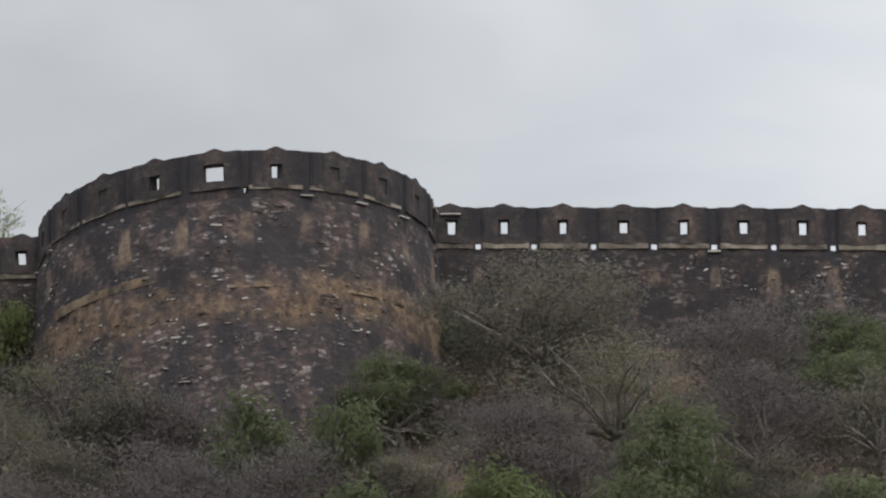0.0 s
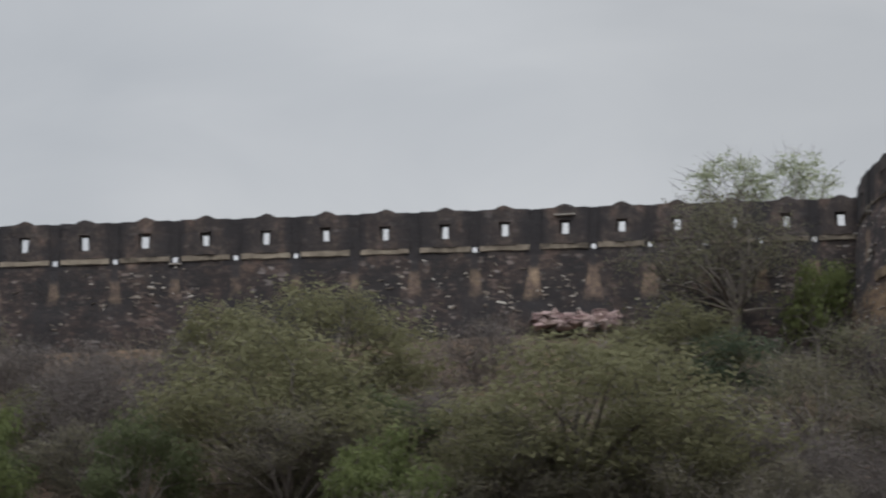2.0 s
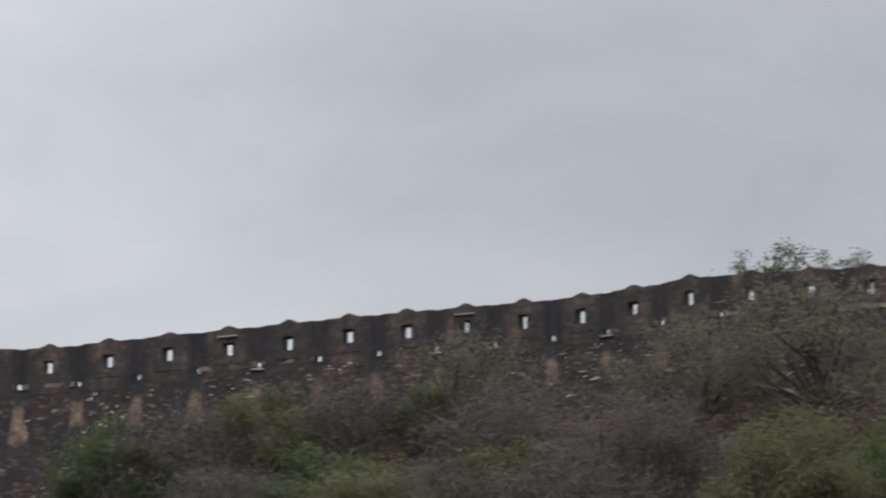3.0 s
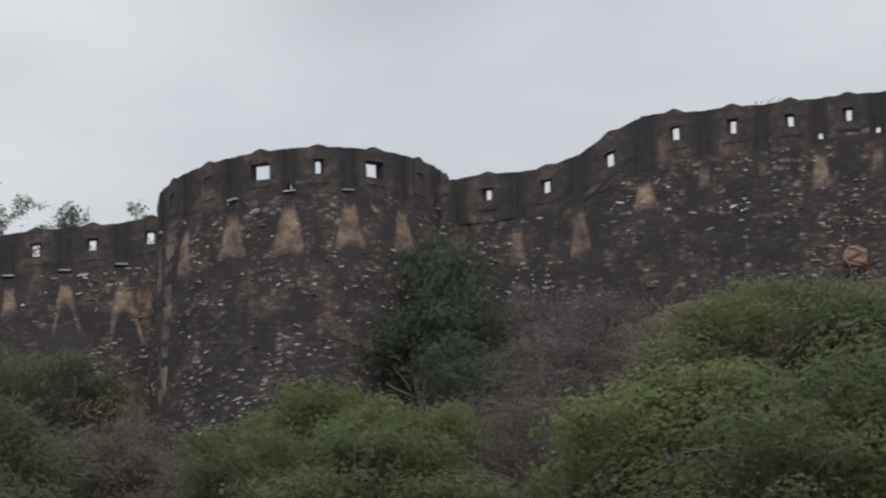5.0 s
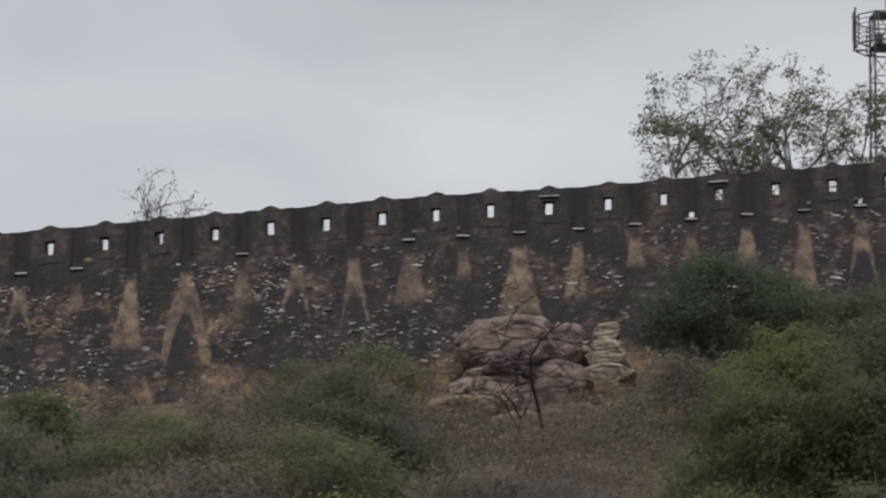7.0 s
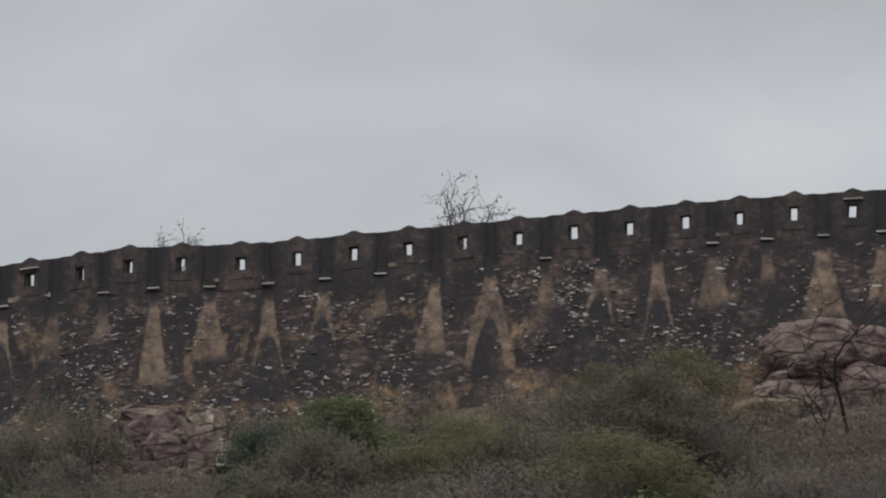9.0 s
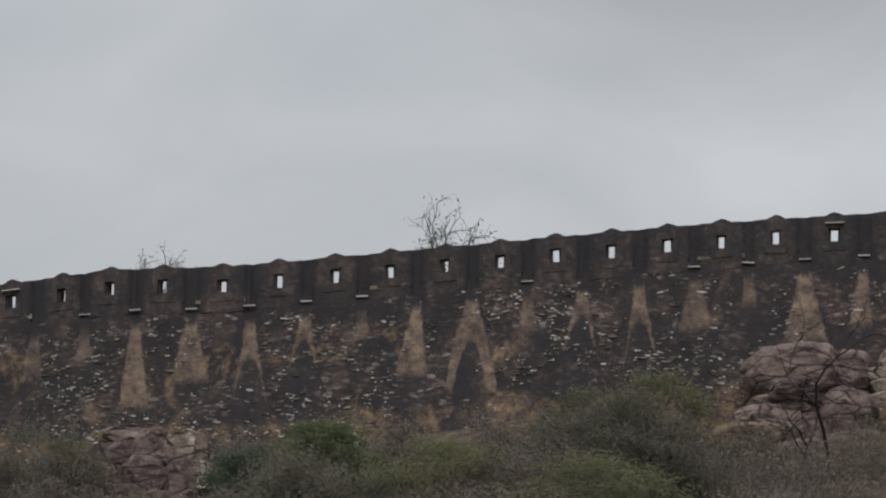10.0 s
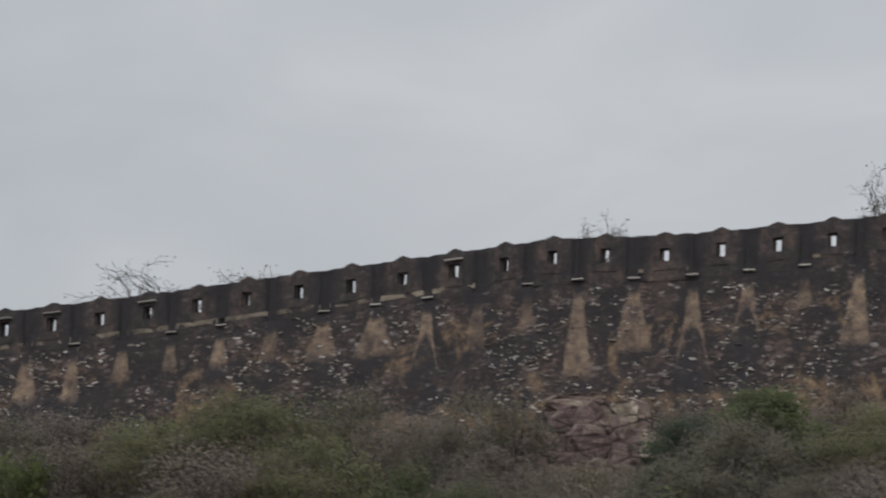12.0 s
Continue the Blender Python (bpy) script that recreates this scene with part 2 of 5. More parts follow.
def rock_material(name, low, mid, high):
    """Bedded sandstone: tinted layers, dark joints, stains and a rough grain."""
    m, n = material(name)
    p = where(n)
    odd = n.add("ShaderNodeObjectInfo").outputs["Random"]
    strata = n.noise(n.add("ShaderNodeMapping", None, Vector=p, Scale=(0.6, 0.6, 2.4), Rotation=(0.12, 0.2, 0)).outputs[0], 1.2, 6.0, 0.7, 0.6)
    patch = n.noise(p, 0.8, 5.0, 0.7, 0.8)
    grain = n.noise(p, 6.0, 5.0, 0.75)
    f = n.math("ADD", n.math("MULTIPLY", strata, 0.45), n.math("ADD", n.math("MULTIPLY", patch, 0.5), n.math("MULTIPLY", n.math("SUBTRACT", odd, 0.4), 0.14)))
    c = n.ramp(f, (0.36, low), (0.46, mid), (0.57, high))
    c = n.mix(n.ramp(n.noise(p, 2.2, 5.0, 0.7, 0.5), (0.54, 0.0), (0.66, 0.6)), c, (0.36, 0.30, 0.24))
    c = n.mix(n.ramp(grain, (0.46, 0.0), (0.72, 0.55)), c, (0.055, 0.047, 0.046))
    bed = n.add("ShaderNodeMapping", None, Vector=n.mix(0.06, p, n.add("ShaderNodeTexNoise", None, Vector=p, Scale=0.9, Detail=4.0).outputs[1], "ADD"), Scale=(0.5, 0.5, 1.5), Rotation=(0.1, 0.35, 0.2)).outputs[0]
    joint = n.add("ShaderNodeTexVoronoi", {"feature": "DISTANCE_TO_EDGE"}, Vector=bed, Scale=1.0, Randomness=1.0).outputs[0]
    c = n.mix(n.math("MULTIPLY", n.ramp(joint, (0.012, 1.0), (0.06, 0.0)), n.ramp(patch, (0.40, 0.2), (0.55, 0.9))), c, (0.028, 0.022, 0.022))
    finish(n, c, 0.92, n.math("ADD", n.math("ADD", strata, n.math("MULTIPLY", grain, 0.6)), n.ramp(joint, (0.0, 0.0), (0.05, 0.2))), 0.9, 0.12)
    return m


ROCK = rock_material("pink_sandstone", (0.085, 0.058, 0.060), (0.175, 0.125, 0.120), (0.29, 0.222, 0.195))
PURPLE_ROCK = rock_material("purple_sandstone", (0.066, 0.044, 0.046), (0.135, 0.094, 0.093), (0.24, 0.182, 0.165))
TAN_ROCK = rock_material("tan_sandstone", (0.11, 0.077, 0.055), (0.235, 0.17, 0.115), (0.34, 0.26, 0.18))
PALE_ROCK = rock_material("pale_sandstone", (0.16, 0.128, 0.105), (0.32, 0.265, 0.215), (0.47, 0.41, 0.335))
PINK_ROCK = rock_material("broken_pink_rock", (0.28, 0.195, 0.20), (0.45, 0.335, 0.335), (0.56, 0.45, 0.43))
ORANGE_ROCK = rock_material("orange_sandstone", (0.17, 0.10, 0.065), (0.29, 0.185, 0.12), (0.38, 0.28, 0.20))
ROCKS = {"p": ROCK, "k": PURPLE_ROCK, "t": TAN_ROCK, "w": PALE_ROCK}


def soil_material():
    """Stony red-brown earth with ochre patches."""
    m, n = material("dry_hillside_soil")
    p = where(n)
    a, b = n.noise(p, 0.35, 5.0, 0.6), n.noise(p, 3.5, 5.0, 0.7)
    c = n.ramp(a, (0.35, (0.105, 0.080, 0.066)), (0.5, (0.150, 0.105, 0.080)), (0.62, (0.225, 0.150, 0.092)))
    c = n.mix(n.ramp(b, (0.42, 0.9), (0.60, 0.0)), c, (0.050, 0.042, 0.038))
    c = n.mix(n.ramp(n.noise(p, 9.0, 3.0, 0.6), (0.62, 0.0), (0.70, 0.7)), c, (0.30, 0.26, 0.22))
    finish(n, c, 0.95, b, 0.9, 0.15)
    return m


SOIL = soil_material()


def leaf_material(name, low, high):
    m, n = material(name)
    odd = n.add("ShaderNodeObjectInfo").outputs["Random"]
    isl = n.add("ShaderNodeNewGeometry").outputs["Random Per Island"]
    clump = n.noise(where(n), 1.3, 3.0, 0.6)
    f = n.math("ADD", n.math("MULTIPLY", isl, 0.14), n.math("ADD", n.math("MULTIPLY", clump, 0.66), n.math("MULTIPLY", odd, 0.28)))
    c = n.mix(f, low, high)
    d = n.add("ShaderNodeBsdfDiffuse", None, Color=c)
    t = n.add("ShaderNodeBsdfTranslucent", None, Color=c)
    n.add("ShaderNodeOutputMaterial", None, Surface=n.add("ShaderNodeMixShader", None, i0=0.6, i1=d.outputs[0], i2=t.outputs[0]))
    return m


LEAF = {
    "g": leaf_material("green_leaf", (0.089, 0.106, 0.068), (0.176, 0.205, 0.107)),
    "y": leaf_material("fresh_leaf", (0.104, 0.128, 0.064), (0.210, 0.246, 0.108)),
    "o": leaf_material("olive_leaf", (0.134, 0.133, 0.086), (0.237, 0.236, 0.138)),
    "d": leaf_material("deep_green_leaf", (0.073, 0.096, 0.074), (0.126, 0.157, 0.107)),
    "b": leaf_material("withered_leaf", (0.138, 0.123, 0.121), (0.216, 0.194, 0.187)),
    "m": leaf_material("dry_brown_leaf", (0.204, 0.173, 0.150), (0.322, 0.278, 0.234)),
    "e": leaf_material("grey_olive_leaf", (0.138, 0.129, 0.102), (0.226, 0.214, 0.162)),
    "q": leaf_material("dusky_olive_leaf", (0.092, 0.098, 0.070), (0.165, 0.172, 0.112)),
    "s": leaf_material("half_bare_leaf", (0.137, 0.133, 0.098), (0.234, 0.229, 0.156)),
    "r": leaf_material("sparse_leaf", (0.084, 0.100, 0.062), (0.172, 0.195, 0.128)),
    "p": leaf_material("pale_leaf", (0.24, 0.275, 0.18), (0.40, 0.44, 0.30)),
}


def scrub_material():
    m, n = material("mixed_scrub")
    p = where(n)
    isl = n.add("ShaderNodeNewGeometry").outputs["Random Per Island"]
    patch = n.ramp(n.noise(p, 0.16, 3.0, 0.6), (0.40, (0.200, 0.171, 0.152)), (0.54, (0.194, 0.176, 0.140)), (0.68, (0.166, 0.168, 0.116)))
    shade = n.math("ADD", 0.55, n.math("MULTIPLY", n.math("ADD", isl, n.noise(p, 1.1, 3.0, 0.6)), 0.55))
    c = n.mix(1.0, patch, n.add("ShaderNodeCombineColor", None, i0=shade, i1=shade, i2=shade).outputs[0], "MULTIPLY")
    d = n.add("ShaderNodeBsdfDiffuse", None, Color=c)
    t = n.add("ShaderNodeBsdfTranslucent", None, Color=c)
    n.add("ShaderNodeOutputMaterial", None, Surface=n.add("ShaderNodeMixShader", None, i0=0.35, i1=d.outputs[0], i2=t.outputs[0]))
    return m


SCRUB = scrub_material()
BARK = speckled("grey_bark", ((0.25, (0.08, 0.07, 0.064)), (0.55, (0.19, 0.17, 0.155)), (0.8, (0.38, 0.355, 0.33))), 9.0, 0.95, "object", 0.4)
DARK_BARK = speckled("dark_bark", ((0.3, (0.032, 0.027, 0.026)), (0.7, (0.075, 0.062, 0.058))), 9.0, 0.95, "object", 0.3)
DEAD_WOOD = speckled("bleached_wood", ((0.2, (0.2, 0.185, 0.17)), (0.8, (0.46, 0.44, 0.41))), 7.0, 0.9, "object", 0.3)
TWIG = speckled("dry_twig", ((0.2, (0.092, 0.082, 0.079)), (0.55, (0.126, 0.113, 0.108)), (0.9, (0.170, 0.153, 0.145))), 3.0, 0.95, "object", 0.4)


def steel_material():
    m, n = material("galvanised_steel")
    g = n.noise(where(n), 6.0, 4.0)
    b = n.add("ShaderNodeBsdfPrincipled", None, Base_Color=n.ramp(g, (0.3, (0.07, 0.068, 0.068)), (0.7, (0.15, 0.145, 0.145))), Roughness=0.55, Metallic=0.5)
    n.add("ShaderNodeOutputMaterial", None, Surface=b)
    return m


STEEL = steel_material()

# ---- building helpers ----


def mesh_of(name, verts, faces, mat, smooth=False, uvs=None):
    me = bpy.data.meshes.new(name)
    me.from_pydata([tuple(v) for v in verts], [], faces)
    me.materials.append(mat)
    if uvs is not None:
        layer = me.uv_layers.new(name="UVMap")
        idx = np.zeros(len(me.loops), dtype=np.int32)
        me.loops.foreach_get("vertex_index", idx)
        layer.data.foreach_set("uv", np.asarray(uvs, dtype=np.float32)[idx].ravel())
    if smooth:
        me.polygons.foreach_set("use_smooth", [True] * len(me.polygons))
    me.update()
    return me


def part(name, me, parent, m=None, label=""):
    """One mesh object under a thing or a part; m: its pose in the parent's space."""
    ob = new(name, me)
    ob.parent = parent
    if m is not None:
        ob.matrix_basis = m
    return tagged(ob, label)


def box(bm, cx, cy, cz, sx, sy, sz, m=None):
    r = bmesh.ops.create_cube(bm, size=1.0, matrix=(m or Matrix()) @ Matrix.Translation((cx, cy, cz)) @ Matrix.Diagonal((sx, sy, sz, 1)))
    return r["verts"]


def bm_mesh(name, bm, mat, bevel=0.0):
    if bevel:
        bmesh.ops.bevel(bm, geom=bm.edges[:], offset=bevel, segments=1, affect="EDGES", profile=0.6)
    me = bpy.data.meshes.new(name)
    bm.to_mesh(me)
    bm.free()
    me.materials.append(mat)
    return me


def wob(p, scale, amount):
    v = noise.noise_vector(Vector(p) * scale)
    return Vector(p) + v * amount


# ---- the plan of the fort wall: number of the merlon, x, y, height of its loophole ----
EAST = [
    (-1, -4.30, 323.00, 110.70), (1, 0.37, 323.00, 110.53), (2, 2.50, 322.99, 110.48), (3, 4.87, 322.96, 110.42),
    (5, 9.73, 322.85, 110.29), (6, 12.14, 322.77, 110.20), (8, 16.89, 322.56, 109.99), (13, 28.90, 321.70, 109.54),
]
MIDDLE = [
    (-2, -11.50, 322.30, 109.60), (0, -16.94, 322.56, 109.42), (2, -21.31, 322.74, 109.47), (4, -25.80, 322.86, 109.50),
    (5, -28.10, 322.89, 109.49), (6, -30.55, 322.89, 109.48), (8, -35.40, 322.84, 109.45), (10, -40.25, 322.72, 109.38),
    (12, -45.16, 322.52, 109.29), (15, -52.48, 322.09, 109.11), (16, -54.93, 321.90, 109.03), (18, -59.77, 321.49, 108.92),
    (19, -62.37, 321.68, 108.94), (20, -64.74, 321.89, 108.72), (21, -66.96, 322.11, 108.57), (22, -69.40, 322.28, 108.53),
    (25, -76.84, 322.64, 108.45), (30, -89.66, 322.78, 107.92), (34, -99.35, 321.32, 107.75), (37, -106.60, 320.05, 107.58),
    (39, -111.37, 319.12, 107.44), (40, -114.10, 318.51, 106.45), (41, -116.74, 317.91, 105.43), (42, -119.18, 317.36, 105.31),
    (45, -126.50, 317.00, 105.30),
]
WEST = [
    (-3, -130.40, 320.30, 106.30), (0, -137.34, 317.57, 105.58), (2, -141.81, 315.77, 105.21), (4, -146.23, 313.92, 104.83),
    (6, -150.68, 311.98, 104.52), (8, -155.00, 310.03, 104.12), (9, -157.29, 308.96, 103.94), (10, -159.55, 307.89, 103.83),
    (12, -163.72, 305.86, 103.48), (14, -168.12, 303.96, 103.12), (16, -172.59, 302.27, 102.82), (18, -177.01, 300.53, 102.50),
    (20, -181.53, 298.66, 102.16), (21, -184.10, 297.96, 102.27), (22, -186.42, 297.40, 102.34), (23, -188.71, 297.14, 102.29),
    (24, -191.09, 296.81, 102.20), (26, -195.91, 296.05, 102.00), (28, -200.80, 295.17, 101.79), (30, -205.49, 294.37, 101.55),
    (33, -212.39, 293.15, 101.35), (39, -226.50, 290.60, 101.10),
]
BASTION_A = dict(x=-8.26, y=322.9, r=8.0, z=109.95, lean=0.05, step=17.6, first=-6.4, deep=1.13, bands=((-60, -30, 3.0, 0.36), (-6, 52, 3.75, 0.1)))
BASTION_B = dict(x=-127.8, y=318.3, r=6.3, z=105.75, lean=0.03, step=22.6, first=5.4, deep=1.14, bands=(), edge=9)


def along(nodes, i):
    cols = list(zip(*nodes))
    return Vector([float(np.interp(i, cols[0], c)) for c in cols[1:]])


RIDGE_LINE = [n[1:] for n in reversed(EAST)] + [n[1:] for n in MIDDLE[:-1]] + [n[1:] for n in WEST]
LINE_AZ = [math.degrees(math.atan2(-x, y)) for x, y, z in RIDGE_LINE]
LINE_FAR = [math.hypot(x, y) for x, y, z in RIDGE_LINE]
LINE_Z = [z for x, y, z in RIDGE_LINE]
HILL = 0.68
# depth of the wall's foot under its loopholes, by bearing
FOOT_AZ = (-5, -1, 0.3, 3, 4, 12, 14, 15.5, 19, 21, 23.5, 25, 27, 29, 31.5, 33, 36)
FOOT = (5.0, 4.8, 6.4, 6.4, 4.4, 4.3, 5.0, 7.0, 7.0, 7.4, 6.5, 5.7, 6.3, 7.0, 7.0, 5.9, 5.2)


def foot(az):
    return float(np.interp(az, FOOT_AZ, FOOT))



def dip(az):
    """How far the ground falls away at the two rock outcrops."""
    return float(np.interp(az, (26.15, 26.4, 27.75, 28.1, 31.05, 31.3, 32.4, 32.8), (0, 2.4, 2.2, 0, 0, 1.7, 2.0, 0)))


def ridge(az):
    return float(np.interp(az, LINE_AZ, LINE_FAR)), float(np.interp(az, LINE_AZ, LINE_Z))


def ground_z(az, far):
    """Height of the hill at a bearing (degrees to the left) and a distance from the foot of the valley."""
    line, z = ridge(az)
    x, y = -far * math.sin(radians(az)), far * math.cos(radians(az))
    gap = line - far
    rough = noise.noise(Vector((x, y, 0)) * 0.11) * 0.5 + noise.noise(Vector((x, y, 7)) * 0.4) * 0.2
    if gap < -2.5:
        top = z - 1.45 - 0.02 * (-gap - 2.5)
        return max(top, 60.0) + (rough * 0.1 if gap > -60 else 0)
    if gap < -0.6:
        f = (-gap - 0.6) / 1.9
        return (z - foot(az) - dip(az)) * (1 - f) + (z - 1.45) * f
    h = z - foot(az) - HILL * max(gap, 0.0) - dip(az) * max(0.0, 1 - max(gap, 0.0) / 8.5)
    return 12.0 * math.log1p(math.exp(min(h / 12.0, 40.0))) + rough * min(1.0, max(0.0, gap) / 3 + 0.2)


def place(az, below):
    line, _ = ridge(az)
    far = line - below
    return Vector((-far * math.sin(radians(az)), far * math.cos(radians(az)), ground_z(az, far)))


# ---- ground: one sheet out to the horizon ----
def build_ground():
    azs = [-180 + 12 * k for k in range(12)] + [-36 + 3 * k for k in range(10)] + [-6 + 0.25 * k for k in range(180)] + [39 + 3 * k for k in range(12)] + [75 + 7.5 * k for k in range(14)]
    gaps = [1000, 900, 322, 300, 260, 220, 190, 165, 140, 120, 105, 90, 78, 68, 60] + [54 - 1.5 * k for k in range(32)] + [6 - 0.75 * k for k in range(9)] + [-0.6, -1.2, -2.5, -5, -9, -16, -30, -60, -120, -300, -700, -1500, -3000]
    verts, faces = [], []
    for a in azs:
        edge = max(0.0, 1 - max(0.0, -6 - a, a - 39) / 60)
        edge = edge * edge * (3 - 2 * edge)
        line, _ = ridge(a)
        for g in gaps:
            far = {1000: 0.5, 900: min(8.0, max(0.8, (line - 322) * 0.5))}.get(g, max(1.0, line - g))
            z = ground_z(a, far) * edge if far > 3 else 0.0
            if far > 900:
                z = z * 0.3
            verts.append((-far * math.sin(radians(a)), far * math.cos(radians(a)), z - 0.02))
    n = len(gaps)
    for i in range(len(azs)):
        j = (i + 1) % len(azs)
        for k in range(n - 1):
            faces.append((i * n + k, i * n + k + 1, j * n + k + 1, j * n + k))
    faces.append([i * n for i in range(len(azs))])
    ob = new("ground", mesh_of("ground", verts, faces, SOIL, True))
    tagged(ob, "dry brown hillside soil rising to the fort wall", "ground", kind="structure")


build_ground()

# ---- the wall ----


def merlon_mesh(left, right, slope_l, slope_r, thick=0.46, hole=0.36, h0=-0.34, h1=0.30, blind=False, drains=(True, True), seed=0, ends=(0.0, 0.0, 0.0), flush=False):
    """A merlon with its loophole, hooded point and half a drain at either end. x along, -y outward, z from the loophole's middle."""
    d = 0.11
    niche = hole / 2 + (0.09 if hole < 0.5 else 0.05)
    groove = min(left, right) - 0.27
    xs = sorted({-left, -left + d, -groove, -groove - 0.09, -0.5, -0.42, -0.2, -niche, -hole / 2, 0.0, hole / 2, niche, 0.2, 0.42, 0.5, groove, groove + 0.09, right - d, right})
    zs = [-1.25, -0.98, -0.74, h0 - 0.06, h0, h1, h1 + 0.07, 0.62, 0.80]
    nx, nz = len(xs) - 1, len(zs) - 1

    def depth(i, k):
        x, z = (xs[i] + xs[i + 1]) / 2, (zs[k] + zs[k + 1]) / 2
        if not blind and abs(x) < hole / 2 and h0 < z < h1:
            return None
        if -0.98 < z < -0.74 and ((x < -left + d and drains[0]) or (x > right - d and drains[1])):
            return None
        if z < -0.74:
            return -0.06 if flush and abs(x) < groove else 0.0
        if abs(x) < niche and h0 - 0.06 < z < h1 + 0.07:
            return -0.03 if blind else 0.04
        if abs(x) < 0.5 and -0.74 < z < 0.62:
            return -0.085
        if abs(x) < groove:
            return -0.06
        if abs(x) < groove + 0.09:
            return -0.02
        return 0.03

    def crest(x):
        a = abs(x)
        lift = ends[1] + (ends[0] - ends[1]) * -x / left if x < 0 else ends[1] + (ends[2] - ends[1]) * x / right
        return 0.80 + lift + (0.165 * (1 - (a / 0.42) ** 1.25) if a < 0.42 else 0.0)

    verts, faces = [], []

    def vert(i, k, y):
        x, z = xs[i], zs[k]
        if k == nz:
            z = crest(x)
        elif y == thick and -1.0 < z < 0.5:
            z += 0.12  # loopholes and drains slope down and outward
        p = Vector((x, y, z + (slope_l if x < 0 else slope_r) * x))
        verts.append(wob(p + Vector((seed * 3.1, 0, 0)), 2.3, 0.035) - Vector((seed * 3.1, 0, 0)) if -left < x < right else p)
        return len(verts) - 1

    def quad(*c):
        faces.append([vert(*q) for q in c])

    for i in range(nx):
        for k in range(nz):
            y = depth(i, k)
            if y is None:
                continue
            quad((i, k, y), (i + 1, k, y), (i + 1, k + 1, y), (i, k + 1, y))
            quad((i + 1, k, thick), (i, k, thick), (i, k + 1, thick), (i + 1, k + 1, thick))
            for di, dk in ((-1, 0), (1, 0), (0, -1), (0, 1)):
                a, b = i + di, k + dk
                other = depth(a, b) if 0 <= a < nx and 0 <= b < nz else None
                y2 = thick if other is None else other
                if y2 <= y:
                    continue
                if di:
                    e = i + (di > 0)
                    q = [(e, k, y), (e, k, y2), (e, k + 1, y2), (e, k + 1, y)]
                    quad(*(q if di > 0 else q[::-1]))
                else:
                    e = k + (dk > 0)
                    q = [(i, e, y), (i + 1, e, y), (i + 1, e, y2), (i, e, y2)]
                    quad(*(q if dk > 0 else q[::-1]))
    return mesh_of("merlon", verts, faces, PARAPET)


def slab_mesh(name, sx, sy, sz, mat, seed, slope=0.0):
    bm = bmesh.new()
    box(bm, 0, 0, 0, sx, sy, sz)
    bmesh.ops.subdivide_edges(bm, edges=[e for e in bm.edges if abs((e.verts[0].co - e.verts[1].co).x) > sx * 0.5], cuts=3)
    for v in bm.verts:
        v.co = wob(v.co + Vector((seed * 5.3, 0, 0)), 3.0, min(sz, sy) * 0.28) - Vector((seed * 5.3, 0, 0))
        v.co.z += slope * v.co.x
    return bm_mesh(name, bm, mat)


SLABS = [slab_mesh("spout", 0.52, 0.16, 0.058, SLAB, k) for k in range(4)]
HOODS = [slab_mesh("hood", 0.85, 0.16, 0.05, SLAB, 10 + k) for k in range(3)]


def basis(origin, tangent, outward):
    y = -outward.normalized()
    x = tangent.normalized()
    m = Matrix.Identity(4)
    for r in range(3):
        m[r][0], m[r][1], m[r][2], m[r][3] = x[r], y[r], (0, 0, 1)[r], origin[r]
    return m


def add_merlon(body, centre, tangent, outward, left, right, slope_l, slope_r, seed, rng, wide=False, blind=False, drains=(True, True), spout=0.6, hood=0.3, ledge=0.55, ends=(0.0, 0.0, 0.0), flush=False, course=False, plinth=False):
    m = basis(centre, tangent, outward)
    length, slope = left + right, (slope_l + slope_r) / 2
    if wide:
        me = merlon_mesh(left, right, slope_l, slope_r, hole=0.72, h0=-0.37, h1=0.22, drains=drains, seed=seed, flush=flush)
    else:
        me = merlon_mesh(left, right, slope_l, slope_r, hole=rng.uniform(0.26, 0.31), h0=-0.31 + rng.uniform(-0.03, 0.03), h1=0.17 + rng.uniform(-0.03, 0.04), blind=blind, drains=drains, seed=seed, ends=ends, flush=flush)
    here = Matrix.Translation(-body.location) @ m
    mer = part("merlon", me, body, here)
    if rng.random() < hood:
        part("hood", rng.choice(HOODS), mer, pose(rng.uniform(-0.04, 0.04), -0.13, 0.46, 0, math.degrees(-math.atan(slope)) * 0.7, 0), "pale stone hood slab")
    if rng.random() < (0.95 if course else ledge):
        part("ledge", slab_mesh("ledge", length * (rng.uniform(0.80, 0.84) if plinth else rng.uniform(0.88, 0.93)) if course else length * rng.uniform(0.7, 0.95), 0.16, 0.22 if plinth else 0.15, COURSE if course else LEDGE, seed, slope), body, here @ Matrix.Translation(((right - left) / 2, 0.02, -0.84 if plinth else -0.72)), "tan stone ledge under the merlon")
    if rng.random() < spout:
        part("spout", rng.choice(SLABS), body, here @ Matrix.Translation((right, -0.07, -1.08 + slope_r * right)), "thin pale stone drain spout")
    return mer


def face_mesh(name, columns, depth_m, batter, top=-1.2, step=0.42):
    """A battered face hung from columns of (point at loophole height, outward, u)."""
    rows = int(depth_m / step) + 1
    verts, uvs, faces = [], [], []
    for p, out, u in columns:
        for k in range(rows):
            v = k * step
            q = p + out * (batter * v + 0.06) + Vector((0, 0, top - v))
            bumpy = noise.noise(q * 0.9) * 0.10 + noise.noise(q * 2.6) * 0.06
            verts.append(q + out * (bumpy * min(1.0, 0.3 + v)))
            uvs.append((u, v))
    for i in range(len(columns) - 1):
        for k in range(rows - 1):
            a = i * rows + k
            faces.append((a, a + 1, a + rows + 1, a + rows))
    return verts, faces, uvs


